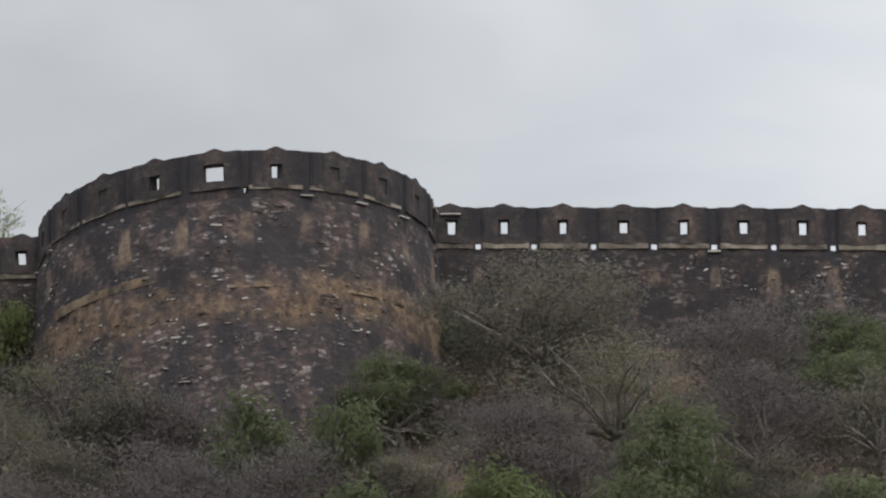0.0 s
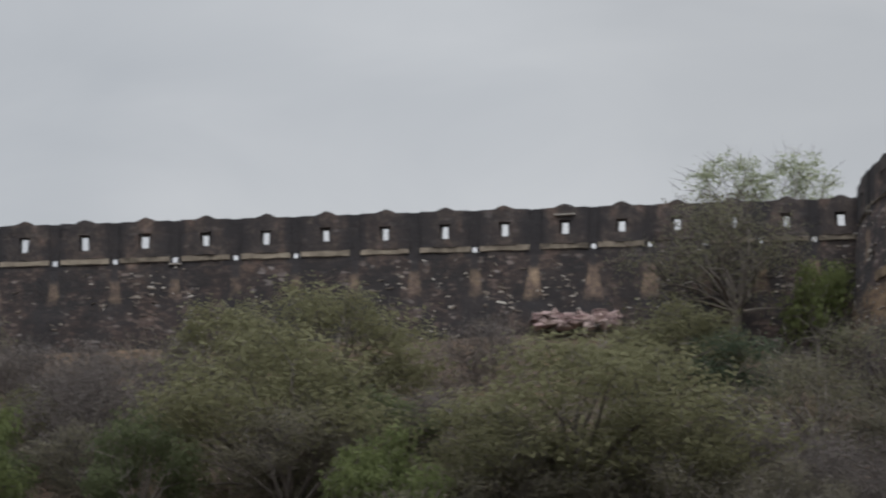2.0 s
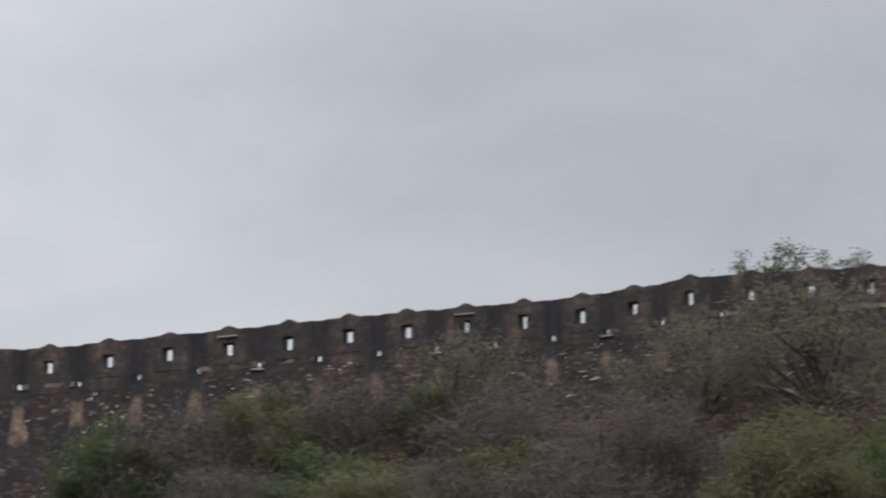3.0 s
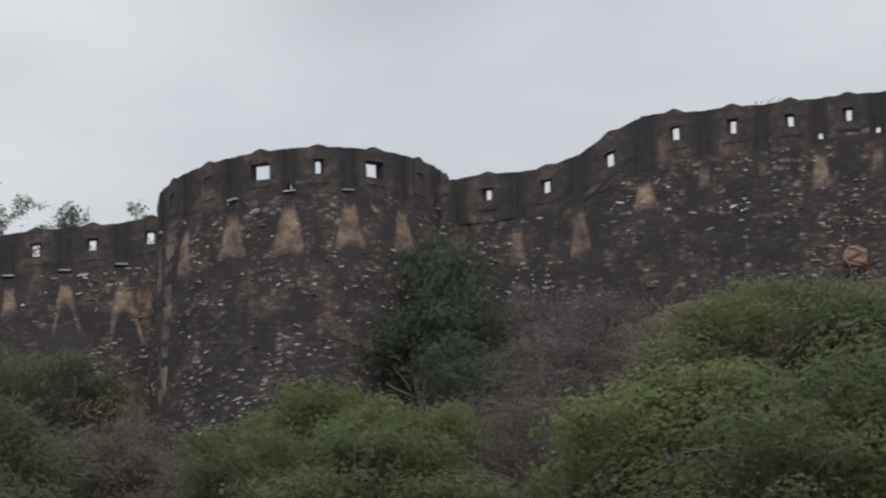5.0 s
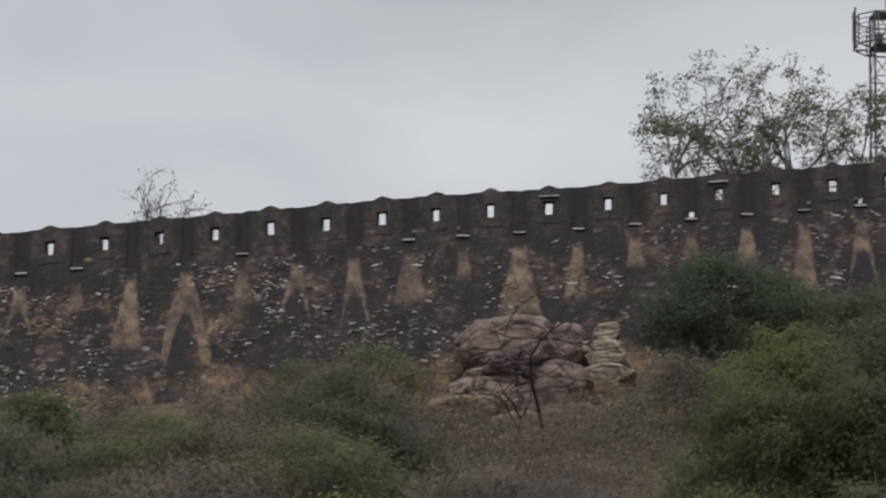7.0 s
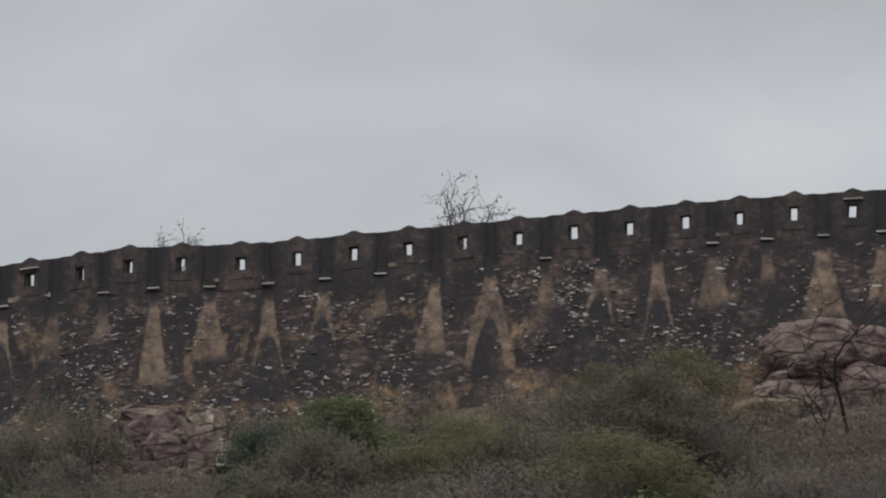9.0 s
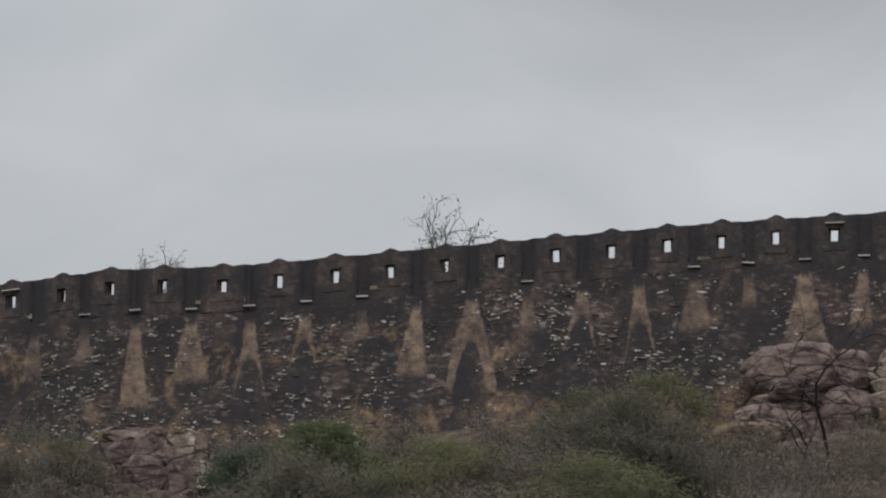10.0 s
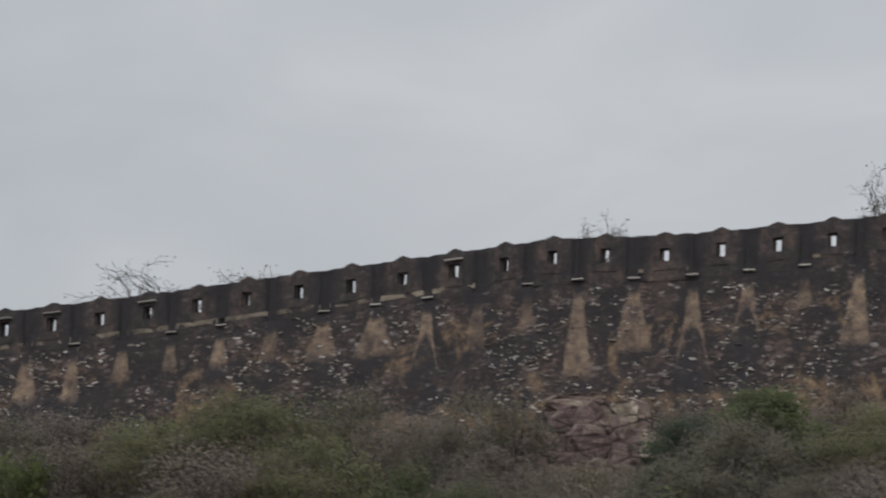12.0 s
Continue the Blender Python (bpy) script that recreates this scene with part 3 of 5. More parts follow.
# water washes under the drains of each wall, from its first joint on: how far down they reach (metres), how wide they end (shares of a bay)
WASHES = {
    "wall_east": (0, (1.6, 1.4, 1.6, 1.5, 1.4, 1.6, 2.2, 2.6, 1.8, 1.8, 2.0), (0.12, 0.12, 0.13, 0.12, 0.12, 0.13, 0.17, 0.20, 0.17, 0.15, 0.17), {0, 1, 2, 3, 4, 5, 6}, set()),
    "wall_middle": (4, (2.0, 1.9, 1.7, 1.6, 1.5, 1.5, 1.4, 1.4, 1.6, 1.5, 1.8, 1.6, 1.8, 1.5, 1.6, 1.9, 1.5, 1.8, 2.0, 1.8, 2.1, 1.8, 2.0, 2.2, 2.0, 2.1, 2.3, 2.3, 3.2, 3.2, 2.0, 1.6, 2.0, 1.2, 1.4, 1.7, 2.5, 2.2, 2.0),
                    (0.20, 0.18, 0.15, 0.15, 0.12, 0.12, 0.12, 0.12, 0.13, 0.12, 0.15, 0.14, 0.16, 0.14, 0.15, 0.17, 0.14, 0.15, 0.18, 0.16, 0.17, 0.15, 0.17, 0.19, 0.16, 0.18, 0.20, 0.25, 0.26, 0.30, 0.20, 0.13, 0.18, 0.09, 0.13, 0.21, 0.18, 0.16, 0.15),
                    {6, 7, 8, 9, 10, 11, 12, 13, 14, 15, 17, 20, 25, 35, 37, 38, 40, 41, 42}, {22, 29}),
    "wall_west": (-1, (2.8, 2.2, 1.7, 2.3, 2.9, 3.6, 2.2, 1.9, 1.9, 3.2, 3.6, 1.9, 2.8, 3.2, 2.4, 2.2, 3.6, 3.7, 1.9, 2.3, 3.3, 3.2, 4.4, 2.2, 2.6, 2.5, 2.3, 2.2, 1.9, 1.9, 1.7, 1.9, 2.6, 2.4, 2.0, 2.2, 1.9, 2.3, 2.0),
                  (0.28, 0.23, 0.17, 0.23, 0.25, 0.26, 0.23, 0.18, 0.20, 0.22, 0.39, 0.17, 0.34, 0.26, 0.25, 0.20, 0.44, 0.31, 0.18, 0.22, 0.26, 0.34, 0.31, 0.23, 0.23, 0.23, 0.44, 0.34, 0.23, 0.23, 0.17, 0.23, 0.23, 0.29, 0.23, 0.21, 0.23, 0.25, 0.21),
                  {6, 10, 11, 17, 22, 23, 27, 29}, {-1, 0, 3, 12, 13, 15, 18, 19, 24}),
    "bastion_broad": (-3, (2.0, 2.2, 2.2, 2.0, 1.9, 2.0, 2.0), (0.15, 0.17, 0.17, 0.17, 0.16, 0.16, 0.16), {-3, 0, 1, 2, 3}, set()),
    "bastion_small": (-3, (2.6, 2.4, 2.6, 2.4, 2.4, 2.0, 2.0), (0.20, 0.27, 0.29, 0.28, 0.24, 0.2, 0.2), {2, 3}, set()),
}


def set_washes(me, uvs, name):
    """Write each joint's wash into the mesh: end width, reach, strength, and whether a dark core splits it."""
    first, reach, wide, faint, forked = WASHES[name]
    rows = []
    for u, v in uvs:
        i = math.floor(u + 1e-4) - 100
        k = min(max(i - first, 0), len(reach) - 1)
        rows.append((wide[k], reach[k], 0.6 if i in faint else 0.95, 1.0 if i in forked else 0.0))
    layer = me.color_attributes.new("fan", "FLOAT_COLOR", "POINT")
    layer.data.foreach_set("color", np.asarray(rows, dtype=np.float32).ravel())
    return me


def stone_shape(rng, sx, sz, sy):
    """A rough pillow of stone: 8 outer and 4 inner corners."""
    ring = []
    n = 5
    for k in range(n):
        a = 2 * math.pi * (k + rng.uniform(-0.35, 0.35)) / n
        ring.append((math.cos(a) * sx * rng.uniform(0.8, 1.15), math.sin(a) * sz * rng.uniform(0.8, 1.15)))
    verts = [Vector((x, 0.06, z)) for x, z in ring] + [Vector((x * 0.72, -sy * rng.uniform(0.7, 1.1), z * 0.72)) for x, z in ring]
    faces = [[k, (k + 1) % n, n + (k + 1) % n, n + k] for k in range(n)] + [list(range(n, 2 * n))]
    return verts, faces


rng = random.Random(4)
STONE_KINDS = []
for k in range(10):
    vs, fs = stone_shape(rng, 0.5, 0.5, 0.5)
    STONE_KINDS.append(mesh_of("stone", vs, fs, STONE))


def scatter_stones(body, spot, u0, u1, v0, v1, count, singles, rng, cell=lambda u: u):
    """Stones set in a face: some as parts, the rest as one part. spot(u, v) gives place, tangent and outward."""
    verts, faces = [], []
    for k in range(count):
        u, v = rng.uniform(u0, u1), v0 + (v1 - v0) * rng.random() ** 0.85
        if v < 3.2 and abs(cell(u) % 1 - 0.5) < 0.06 + 0.05 * v and rng.random() < 0.8:
            continue
        p, tan, out = spot(u, v)
        n = noise.noise(p * 0.35)
        if n + 0.6 * noise.noise(p * 1.1) < 0.02 + rng.uniform(-0.22, 0.22):
            continue
        sx, sz = 0.055 + 0.18 * rng.random() ** 1.9, rng.uniform(0.028, 0.062)
        if rng.random() < 0.12:
            sx, sz = sx * 1.5, sz * 1.4
        m = basis(p + out * (0.085 + (noise.noise(p * 0.9) * 0.10 + noise.noise(p * 2.6) * 0.06) * min(1.0, 0.3 + v)), tan, out) @ pose(0, 0, 0, 0, rng.gauss(0, 9), 0)
        if k < singles:
            part("stone", rng.choice(STONE_KINDS), body, Matrix.Translation(-body.location) @ m @ Matrix.Diagonal((sx * 2, 0.016, sz * 2, 1)))
        else:
            vs, fs = stone_shape(rng, sx, sz, rng.uniform(0.0, 0.006))
            b = len(verts)
            verts += [m @ q - body.location for q in vs]
            faces += [[b + i for i in f] for f in fs]
    ob = part("small_stones", mesh_of("small_stones", verts, faces, STONES), body, None, "pale rubble stones showing in the dark masonry")
    tagged(ob, kind="stuff")


def build_wall(name, nodes, i0, i1, label, seed, through_drains, singles, hood, spout, density, mat):
    rng = random.Random(seed)
    mid = along(nodes, (i0 + i1) / 2) + Vector((0, 0, -8))
    sign = -1 if nodes[-1][1] < nodes[0][1] else 1

    def frame_at(i):
        p, a, b = along(nodes, i), along(nodes, i - 0.5 * sign), along(nodes, i + 0.5 * sign)
        t = b - a
        t.z = 0
        t.normalize()
        left, right = (p - a).dot(t), (b - p).dot(t)
        return p, t, Vector((t.y, -t.x, 0)), left, right, (p.z - a.z) / max(left, 0.1), (b.z - p.z) / max(right, 0.1)

    cols = []
    steps = int((i1 - i0 + 1) * 6)
    for k in range(steps + 1):
        i = i0 - 0.5 + (i1 - i0 + 1) * k / steps
        p, t, out = frame_at(i)[:3]
        cols.append((p, out, i + 100.0))
    if sign < 0:
        cols = cols[::-1]
    verts, faces, uvs = face_mesh(name, cols, 9.5, 0.13)
    body = new(name, set_washes(mesh_of(name, [v - mid for v in verts], faces, mat, True, uvs), uvs, name))
    body.location = mid
    tagged(body, label, "fort wall", kind="structure")
    open_drain = {k: rng.random() < through_drains and not (name == "wall_middle" and k > 37) for k in range(int(i0) - 1, int(i1) + 3)}
    for i in range(int(i0), int(i1) + 1):
        p, t, out, *size = frame_at(i)
        lo, hi = open_drain[i] , open_drain[i + 1]
        drains = (hi, lo) if sign < 0 else (lo, hi)
        add_merlon(body, p, t, out, *size, seed + i, rng, drains=drains, spout=spout, hood=hood, ledge=0.0 if name == "wall_middle" and i > 37 else 0.35 if name == "wall_west" else 0.55, course=name == "wall_east" or name == "wall_middle" and (i < 20 or 29 < i < 35) or name == "wall_west" and i > 23, plinth=name != "wall_west" or i > 23, flush=name == "wall_west" or name == "wall_middle" and i > 16, ends={40: (0.0, 0.25, 0.5), 39: (0.5, 0.05, 0.0)}.get(i, (0.0, 0.0, 0.0)) if name == "wall_middle" else (0.0, 0.0, 0.0))

    def spot(u, v):
        p, t, out = frame_at(u)[:3]
        return p + out * (0.13 * v) + Vector((0, 0, -1.2 - v)), t, out

    scatter_stones(body, spot, i0 - 0.5, i1 + 0.5, 0.0, 6.5, int((i1 - i0) * density * 1.3), singles, rng)
    return body


def build_bastion(spec, label, seed, names, singles, mat):
    rng = random.Random(seed)
    c = Vector((spec["x"], spec["y"], spec["z"]))
    view = Vector((c.x, c.y, 0)).normalized()
    right = Vector((view.y, -view.x, 0))

    def at(deg):
        a = radians(deg)
        out = right * math.sin(a) - view * math.cos(a)
        tan = right * math.cos(a) + view * math.sin(a)
        lift = spec["lean"] * spec["r"] * math.sin(a)
        lead = -view * (math.cos(a) * spec["r"] * (spec["deep"] - 1) if abs(deg) < 90 else 0.0)
        return c + out * spec["r"] + lead + Vector((0, 0, lift)), tan, out

    mid = c + Vector((0, 0, -12))
    st = spec["step"]
    cols = []
    for k in range(73):
        deg = -108 + 3 * k
        p, tan, out = at(deg)
        cols.append((p, out, (deg - spec["first"]) / st + 100.0))
    verts, faces, uvs = face_mesh("bastion", cols, 18.0, 0.075)
    body = new("bastion", set_washes(mesh_of("bastion", [v - mid for v in verts], faces, mat, True, uvs), uvs, "bastion_broad" if seed == 70 else "bastion_small"))
    body.location = mid
    tagged(body, label, "bastion", kind="structure")
    for k in range(-5, 6):
        deg = spec["first"] + st * k
        if abs(deg) > 100:
            continue
        p, tan, out = at(deg)
        a0, a1 = at(deg - st / 2)[0], at(deg + st / 2)[0]
        tan = (a1 - a0) * Vector((1, 1, 0))
        tan.normalize()
        out = Vector((tan.y, -tan.x, 0))
        p = (a0 + a1) / 2
        half = (a1 - p).dot(tan)
        rise = (a1.z - p.z) / half
        kind = names.get(k, "blind")
        add_merlon(body, p, tan, out, half, half, rise, rise, seed + k, rng, wide=kind == "wide", blind=kind == "blind", drains=(k == 1 and seed == 70 or k == 0 and seed == 90, k == 0 and seed == 70 or k == -1 and seed == 90), spout=0.5, hood=0.1, ledge=0.15, course=seed == 70, flush=seed == 90)

    def spot(u, v):
        p, tan, out = at(u)
        return p + out * (0.075 * v) + Vector((0, 0, -1.2 - v)), tan, out

    for k in range(spec.get("edge", 0)):
        v = 0.9 * k
        p, tan, out = at(-62)
        part("edge_strip", slab_mesh("edge_strip", 0.50 + 0.05 * (k % 3), 0.18, 0.94, EDGE, 700 + k), body, Matrix.Translation(-body.location) @ basis(p + out * (0.075 * v + 0.02) + Vector((0, 0, -1.6 - v)), tan, out) @ pose(0, 0, 0, 4.3), "pale plaster edge strip")
    for a0, a1, v, thick in spec["bands"]:
        deg = a0
        while deg < a1:
            if rng.random() < 0.25 and thick < 0.2:
                deg += rng.uniform(4, 9)
                continue
            p, tan, out = at(deg)
            q, tan2, _ = at(deg + 9)
            run = q - p
            low = (p + q) / 2 + out * (0.075 * v + 0.03) + Vector((0, 0, -1.2 - v))
            flat_run = Vector((run.x, run.y, 0))
            part("ledge", slab_mesh("ledge", flat_run.length * 1.02, 0.16, thick * rng.uniform(0.85, 1.15), BAND, int(deg) + 300, run.z / flat_run.length), body, Matrix.Translation(-body.location) @ basis(low, flat_run, Vector((flat_run.y, -flat_run.x, 0))), "ochre plaster band round the bastion")
            deg += 9

    scatter_stones(body, spot, -88, 88, 0.0, 11.0, int(spec["r"] * 220), singles, rng, lambda u: (u - spec["first"]) / st)
    return body


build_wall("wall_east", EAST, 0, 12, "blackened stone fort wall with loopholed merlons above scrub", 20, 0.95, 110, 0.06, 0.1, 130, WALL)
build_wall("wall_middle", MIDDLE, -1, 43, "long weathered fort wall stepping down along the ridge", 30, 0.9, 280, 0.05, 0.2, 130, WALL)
wall_middle = bpy.data.objects["wall_middle"]
low_end, high_end = along(MIDDLE, 40.45) + Vector((0, 0, -1.25)), along(MIDDLE, 39.65) + Vector((0, 0, -0.22))
run = high_end - low_end
level_run = Vector((run.x, run.y, 0))
part("slanting_coping", slab_mesh("slanting_coping", level_run.length, 0.14, 0.26, LEDGE, 812, run.z / level_run.length), wall_middle, Matrix.Translation(-wall_middle.location) @ basis((low_end + high_end) / 2 + Vector((level_run.y, -level_run.x, 0)).normalized() * 0.03, level_run, Vector((level_run.y, -level_run.x, 0))), "slanting pale plaster coping at the step")
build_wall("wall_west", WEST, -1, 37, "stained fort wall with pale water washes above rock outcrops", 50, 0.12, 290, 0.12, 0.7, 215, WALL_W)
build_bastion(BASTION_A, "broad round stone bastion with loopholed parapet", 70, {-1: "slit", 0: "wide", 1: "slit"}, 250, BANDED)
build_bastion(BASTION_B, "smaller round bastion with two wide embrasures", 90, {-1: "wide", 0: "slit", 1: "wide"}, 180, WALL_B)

# ---- rocks ----


def build_rock(az, below, level, sx, sy, sz, seed, label, mat=None, tilt=6.0, smooth=1.0):
    """A jointed block: a lumpy ball cut back by slanting planes, then chipped; level: height of its middle from the loophole line."""
    rng = random.Random(seed * 7 + 1)
    bm = bmesh.new()
    bmesh.ops.create_icosphere(bm, subdivisions=4, radius=1.5)
    shift = Vector((seed * 3.7, seed * 1.3, 0))
    cuts = []
    for axis in range(3):
        for s in (-1, 1):
            nrm = Vector((rng.uniform(-0.28, 0.28), rng.uniform(-0.28, 0.28), rng.uniform(-0.2, 0.2)))
            nrm[axis] = s
            cuts.append((nrm.normalized(), rng.uniform(0.95, 1.1) * smooth))
    for k in range(7):
        nrm = Vector((rng.gauss(0, 1), rng.gauss(0, 1), rng.gauss(0, 0.8))).normalized()
        cuts.append((nrm, rng.uniform(1.08, 1.32) * smooth))
    for v in bm.verts:
        p = v.co.copy()
        for nrm, dist in cuts:
            over = p.dot(nrm) - dist
            if over > 0:
                p -= nrm * over
        lump = noise.noise(p * 1.3 + shift) * 0.07 + noise.noise(p * 3.4 + shift) * 0.035 + noise.noise(p * 8.0 + shift) * 0.03
        crack = abs(noise.noise(Vector((p.x * 1.3, p.y * 1.3, p.z * 0.8)) + shift * 0.7))
        p *= 1.0 + lump - max(0.0, 0.05 - crack) * 1.2
        v.co = Vector((p.x * sx, p.y * sy, p.z * sz))
    ob = new("boulder", bm_mesh("boulder", bm, mat or ROCK))
    at = place(az, below)
    at.z = ridge(az)[1] + level
    ob.matrix_world = Matrix.Translation(at) @ pose(0, 0, 0, 0, rng.uniform(-tilt, tilt), az + rng.uniform(-12, 12))
    tagged(ob, label, "rock", "rocks under the wall")


# bearing, metres below the wall, height of the middle, half sizes, seed, kind of stone
DOME = [
    (27.24, 2.0, -6.78, 1.72, 1.30, 1.00, 1, 'p'),
    (27.20, 2.1, -7.75, 1.80, 1.35, 0.55, 2, 'k'),
    (27.41, 2.5, -9.05, 1.35, 1.20, 0.62, 3, 'p'),
    (27.36, 2.3, -8.40, 1.25, 1.10, 0.40, 4, 'k'),
    (26.88, 2.5, -9.05, 0.98, 1.10, 1.05, 7, 'k'),
    (27.12, 2.6, -9.70, 0.95, 1.10, 0.95, 9, 'k'),
    (27.62, 3.1, -9.95, 1.38, 1.20, 0.66, 11, 't'),
    (27.20, 3.3, -10.95, 1.30, 1.20, 0.70, 12, 'p'),
    (26.86, 3.1, -10.50, 1.10, 1.10, 0.62, 13, 'k'),
    (26.84, 1.8, -6.90, 0.66, 0.90, 0.90, 14, 'k'),
]
PILLAR = [
    (26.57, 2.6, -6.50, 0.50, 0.50, 0.36, 31, 'w'),
    (26.60, 2.6, -7.17, 0.80, 0.60, 0.32, 32, 'w'),
    (26.56, 2.6, -7.80, 0.84, 0.70, 0.33, 33, 'w'),
    (26.55, 2.7, -8.46, 0.90, 0.70, 0.36, 34, 'w'),
    (26.53, 2.7, -9.35, 0.95, 0.80, 0.60, 35, 't'),
    (26.51, 2.9, -10.50, 1.00, 0.90, 0.66, 36, 't'),
]
OUTCROP = [
    (31.88, 1.9, -7.32, 1.15, 0.90, 0.43, 5, 'p'),
    (31.94, 2.1, -8.24, 0.99, 1.00, 0.76, 6, 'k'),
    (31.74, 2.1, -8.28, 0.78, 1.00, 0.81, 8, 'k'),
    (31.57, 2.0, -7.95, 0.67, 0.90, 0.76, 10, 'w'),
    (31.45, 1.8, -7.90, 0.48, 0.80, 0.81, 18, 'k'),
    (31.92, 2.5, -7.84, 0.54, 0.60, 0.48, 51, 'w'),
    (31.73, 2.5, -7.92, 0.43, 0.60, 0.68, 52, 'k'),
    (31.57, 2.6, -8.49, 0.36, 0.50, 0.63, 53, 'k'),
    (31.85, 3.0, -9.20, 0.44, 0.60, 0.63, 54, 'k'),
]
OUTCROP_LOW = [
    (31.83, 2.6, -9.59, 1.26, 1.00, 0.70, 19, 'k'),
    (31.55, 2.5, -9.44, 0.80, 1.00, 0.75, 20, 'k'),
    (31.41, 2.3, -9.25, 0.41, 0.80, 0.63, 23, 'w'),
    (31.65, 3.0, -10.80, 1.26, 1.00, 0.70, 24, 'k'),
    (32.37, 2.6, -9.25, 0.96, 1.00, 0.76, 25, 'k'),
    (32.14, 2.8, -9.72, 0.90, 1.00, 0.88, 26, 'k'),
]
TELL = {"p": "cracked pink sandstone boulder below the fort wall", "k": "dark purplish layered sandstone block", "t": "tan sandstone boulder among dry scrub", "w": "pale flat-topped sandstone block"}
for *row, kind in DOME:
    build_rock(*row, TELL[kind], ROCKS[kind], 10.0, 1.16)
for *row, kind in OUTCROP + OUTCROP_LOW:
    build_rock(*row, TELL[kind], ROCKS[kind])
for *row, kind in PILLAR:
    build_rock(*row, "pale sandstone block in a stacked rock pillar", ROCKS[kind], 3.0)
build_rock(18.00, 1.5, -6.75, 0.48, 0.45, 0.42, 24, "orange sandstone block at the foot of the wall", ORANGE_ROCK)
build_rock(15.50, 3.4, -8.7, 2.3, 1.5, 0.9, 22, "grey flat-topped rock outcrop among bushes")
pile = random.Random(5)
for k in range(30):
    row = k % 3
    build_rock(5.15 - 0.019 * k + pile.uniform(-0.03, 0.03), 0.8 + 0.35 * row, -3.98 - 0.30 * row - pile.uniform(0.0, 0.16), pile.uniform(0.16, 0.42), 0.35, pile.uniform(0.09, 0.18), 41 + k, "broken reddish rock under the wall", PINK_ROCK, 24.0, 0.86)

# ---- trees and scrub ----


def tube(verts, faces, pts, r0, r1, sides=4):
    """A tapered limb through pts."""
    base = len(verts)
    n = len(pts)
    for k, p in enumerate(pts):
        d = (pts[min(k + 1, n - 1)] - pts[max(k - 1, 0)])
        d.normalize()
        a = d.orthogonal().normalized()
        b = d.cross(a)
        r = r0 + (r1 - r0) * k / (n - 1)
        for s in range(sides):
            g = 2 * math.pi * s / sides
            verts.append(p + (a * math.cos(g) + b * math.sin(g)) * r)
    for k in range(n - 1):
        for s in range(sides):
            t = (s + 1) % sides
            faces.append((base + k * sides + s, base + k * sides + t, base + (k + 1) * sides + t, base + (k + 1) * sides + s))


def bend(a, b, rng, sag, steps=4):
    """A crooked line from a to b."""
    out = []
    side = Vector((rng.uniform(-1, 1), rng.uniform(-1, 1), rng.uniform(0, 1))) * sag * (b - a).length
    for k in range(steps + 1):
        f = k / steps
        wig = Vector((rng.uniform(-1, 1), rng.uniform(-1, 1), rng.uniform(-1, 1))) * 0.05 * (b - a).length if 0 < k < steps else Vector()
        out.append(a.lerp(b, f) + side * math.sin(math.pi * f) + wig)
    return out


# kind: leaves and twigs to the square metre of a crown's plan, leaf size, looseness of the clumps
KINDS = {
    "g": (300, 10, 0.090, 0.42),
    "y": (330, 6, 0.090, 0.38),
    "o": (270, 16, 0.084, 0.46),
    "d": (270, 6, 0.092, 0.55),
    "b": (170, 90, 0.076, 0.60),
    "m": (170, 90, 0.076, 0.60),
    "e": (230, 60, 0.080, 0.50),
    "s": (125, 42, 0.074, 0.62),
    "q": (280, 18, 0.084, 0.46),
    "p": (230, 20, 0.066, 0.26),
}
WORDS = {
    "g": ("green leafy tree on the dry slope", "tree"), "y": ("fresh bright green bushy tree", "tree"),
    "o": ("olive-brown thinly leaved scrub tree", "tree"), "d": ("dense dark green bush", "bush"),
    "b": ("leafless grey-brown thorn scrub", "shrub"), "m": ("pale brown dry thorn scrub below the wall", "shrub"),
    "q": ("dusky olive leafy tree below the wall", "tree"), "s": ("thin half-bare olive tree with pale limbs", "tree"),
    "e": ("grey-olive small-leaved tree with bare twigs", "tree"), "r": ("sparse small-leaved tree behind the parapet", "tree"),
    "p": ("pale green round-crowned tree behind the parapet", "tree"),
    "t": ("dark leafless small tree before the rocks", "tree"),
    "w": ("bleached dead branches among the scrub", "dead tree"),
    "n": ("bare twiggy sapling behind the parapet", "sapling"),
}


def unit(a):
    return a / np.maximum(np.linalg.norm(a, axis=1, keepdims=True), 1e-6)


def leaf_triangles(at, facing, size, rng, slim=0.6):
    """One triangle a leaf, turned to its facing."""
    n = len(at)
    side = unit(np.cross(facing, rng.normal(size=(n, 3))))
    along_ = np.cross(facing, side)
    s = (size * rng.uniform(0.65, 1.35, n))[:, None]
    return np.stack((at - along_ * s, at + along_ * s * 0.5 + side * s * slim, at + along_ * s * 0.5 - side * s * slim), 1).reshape(-1, 3)


def soup(name, verts, mat):
    """A mesh of loose triangles."""
    me = bpy.data.meshes.new(name)
    n = len(verts)
    me.vertices.add(n)
    me.vertices.foreach_set("co", np.asarray(verts, dtype=np.float32).ravel())
    me.loops.add(n)
    me.loops.foreach_set("vertex_index", np.arange(n, dtype=np.int32))
    me.polygons.add(n // 3)
    me.polygons.foreach_set("loop_start", np.arange(0, n, 3, dtype=np.int32))
    me.materials.append(mat)
    me.update(calc_edges=True)
    return me


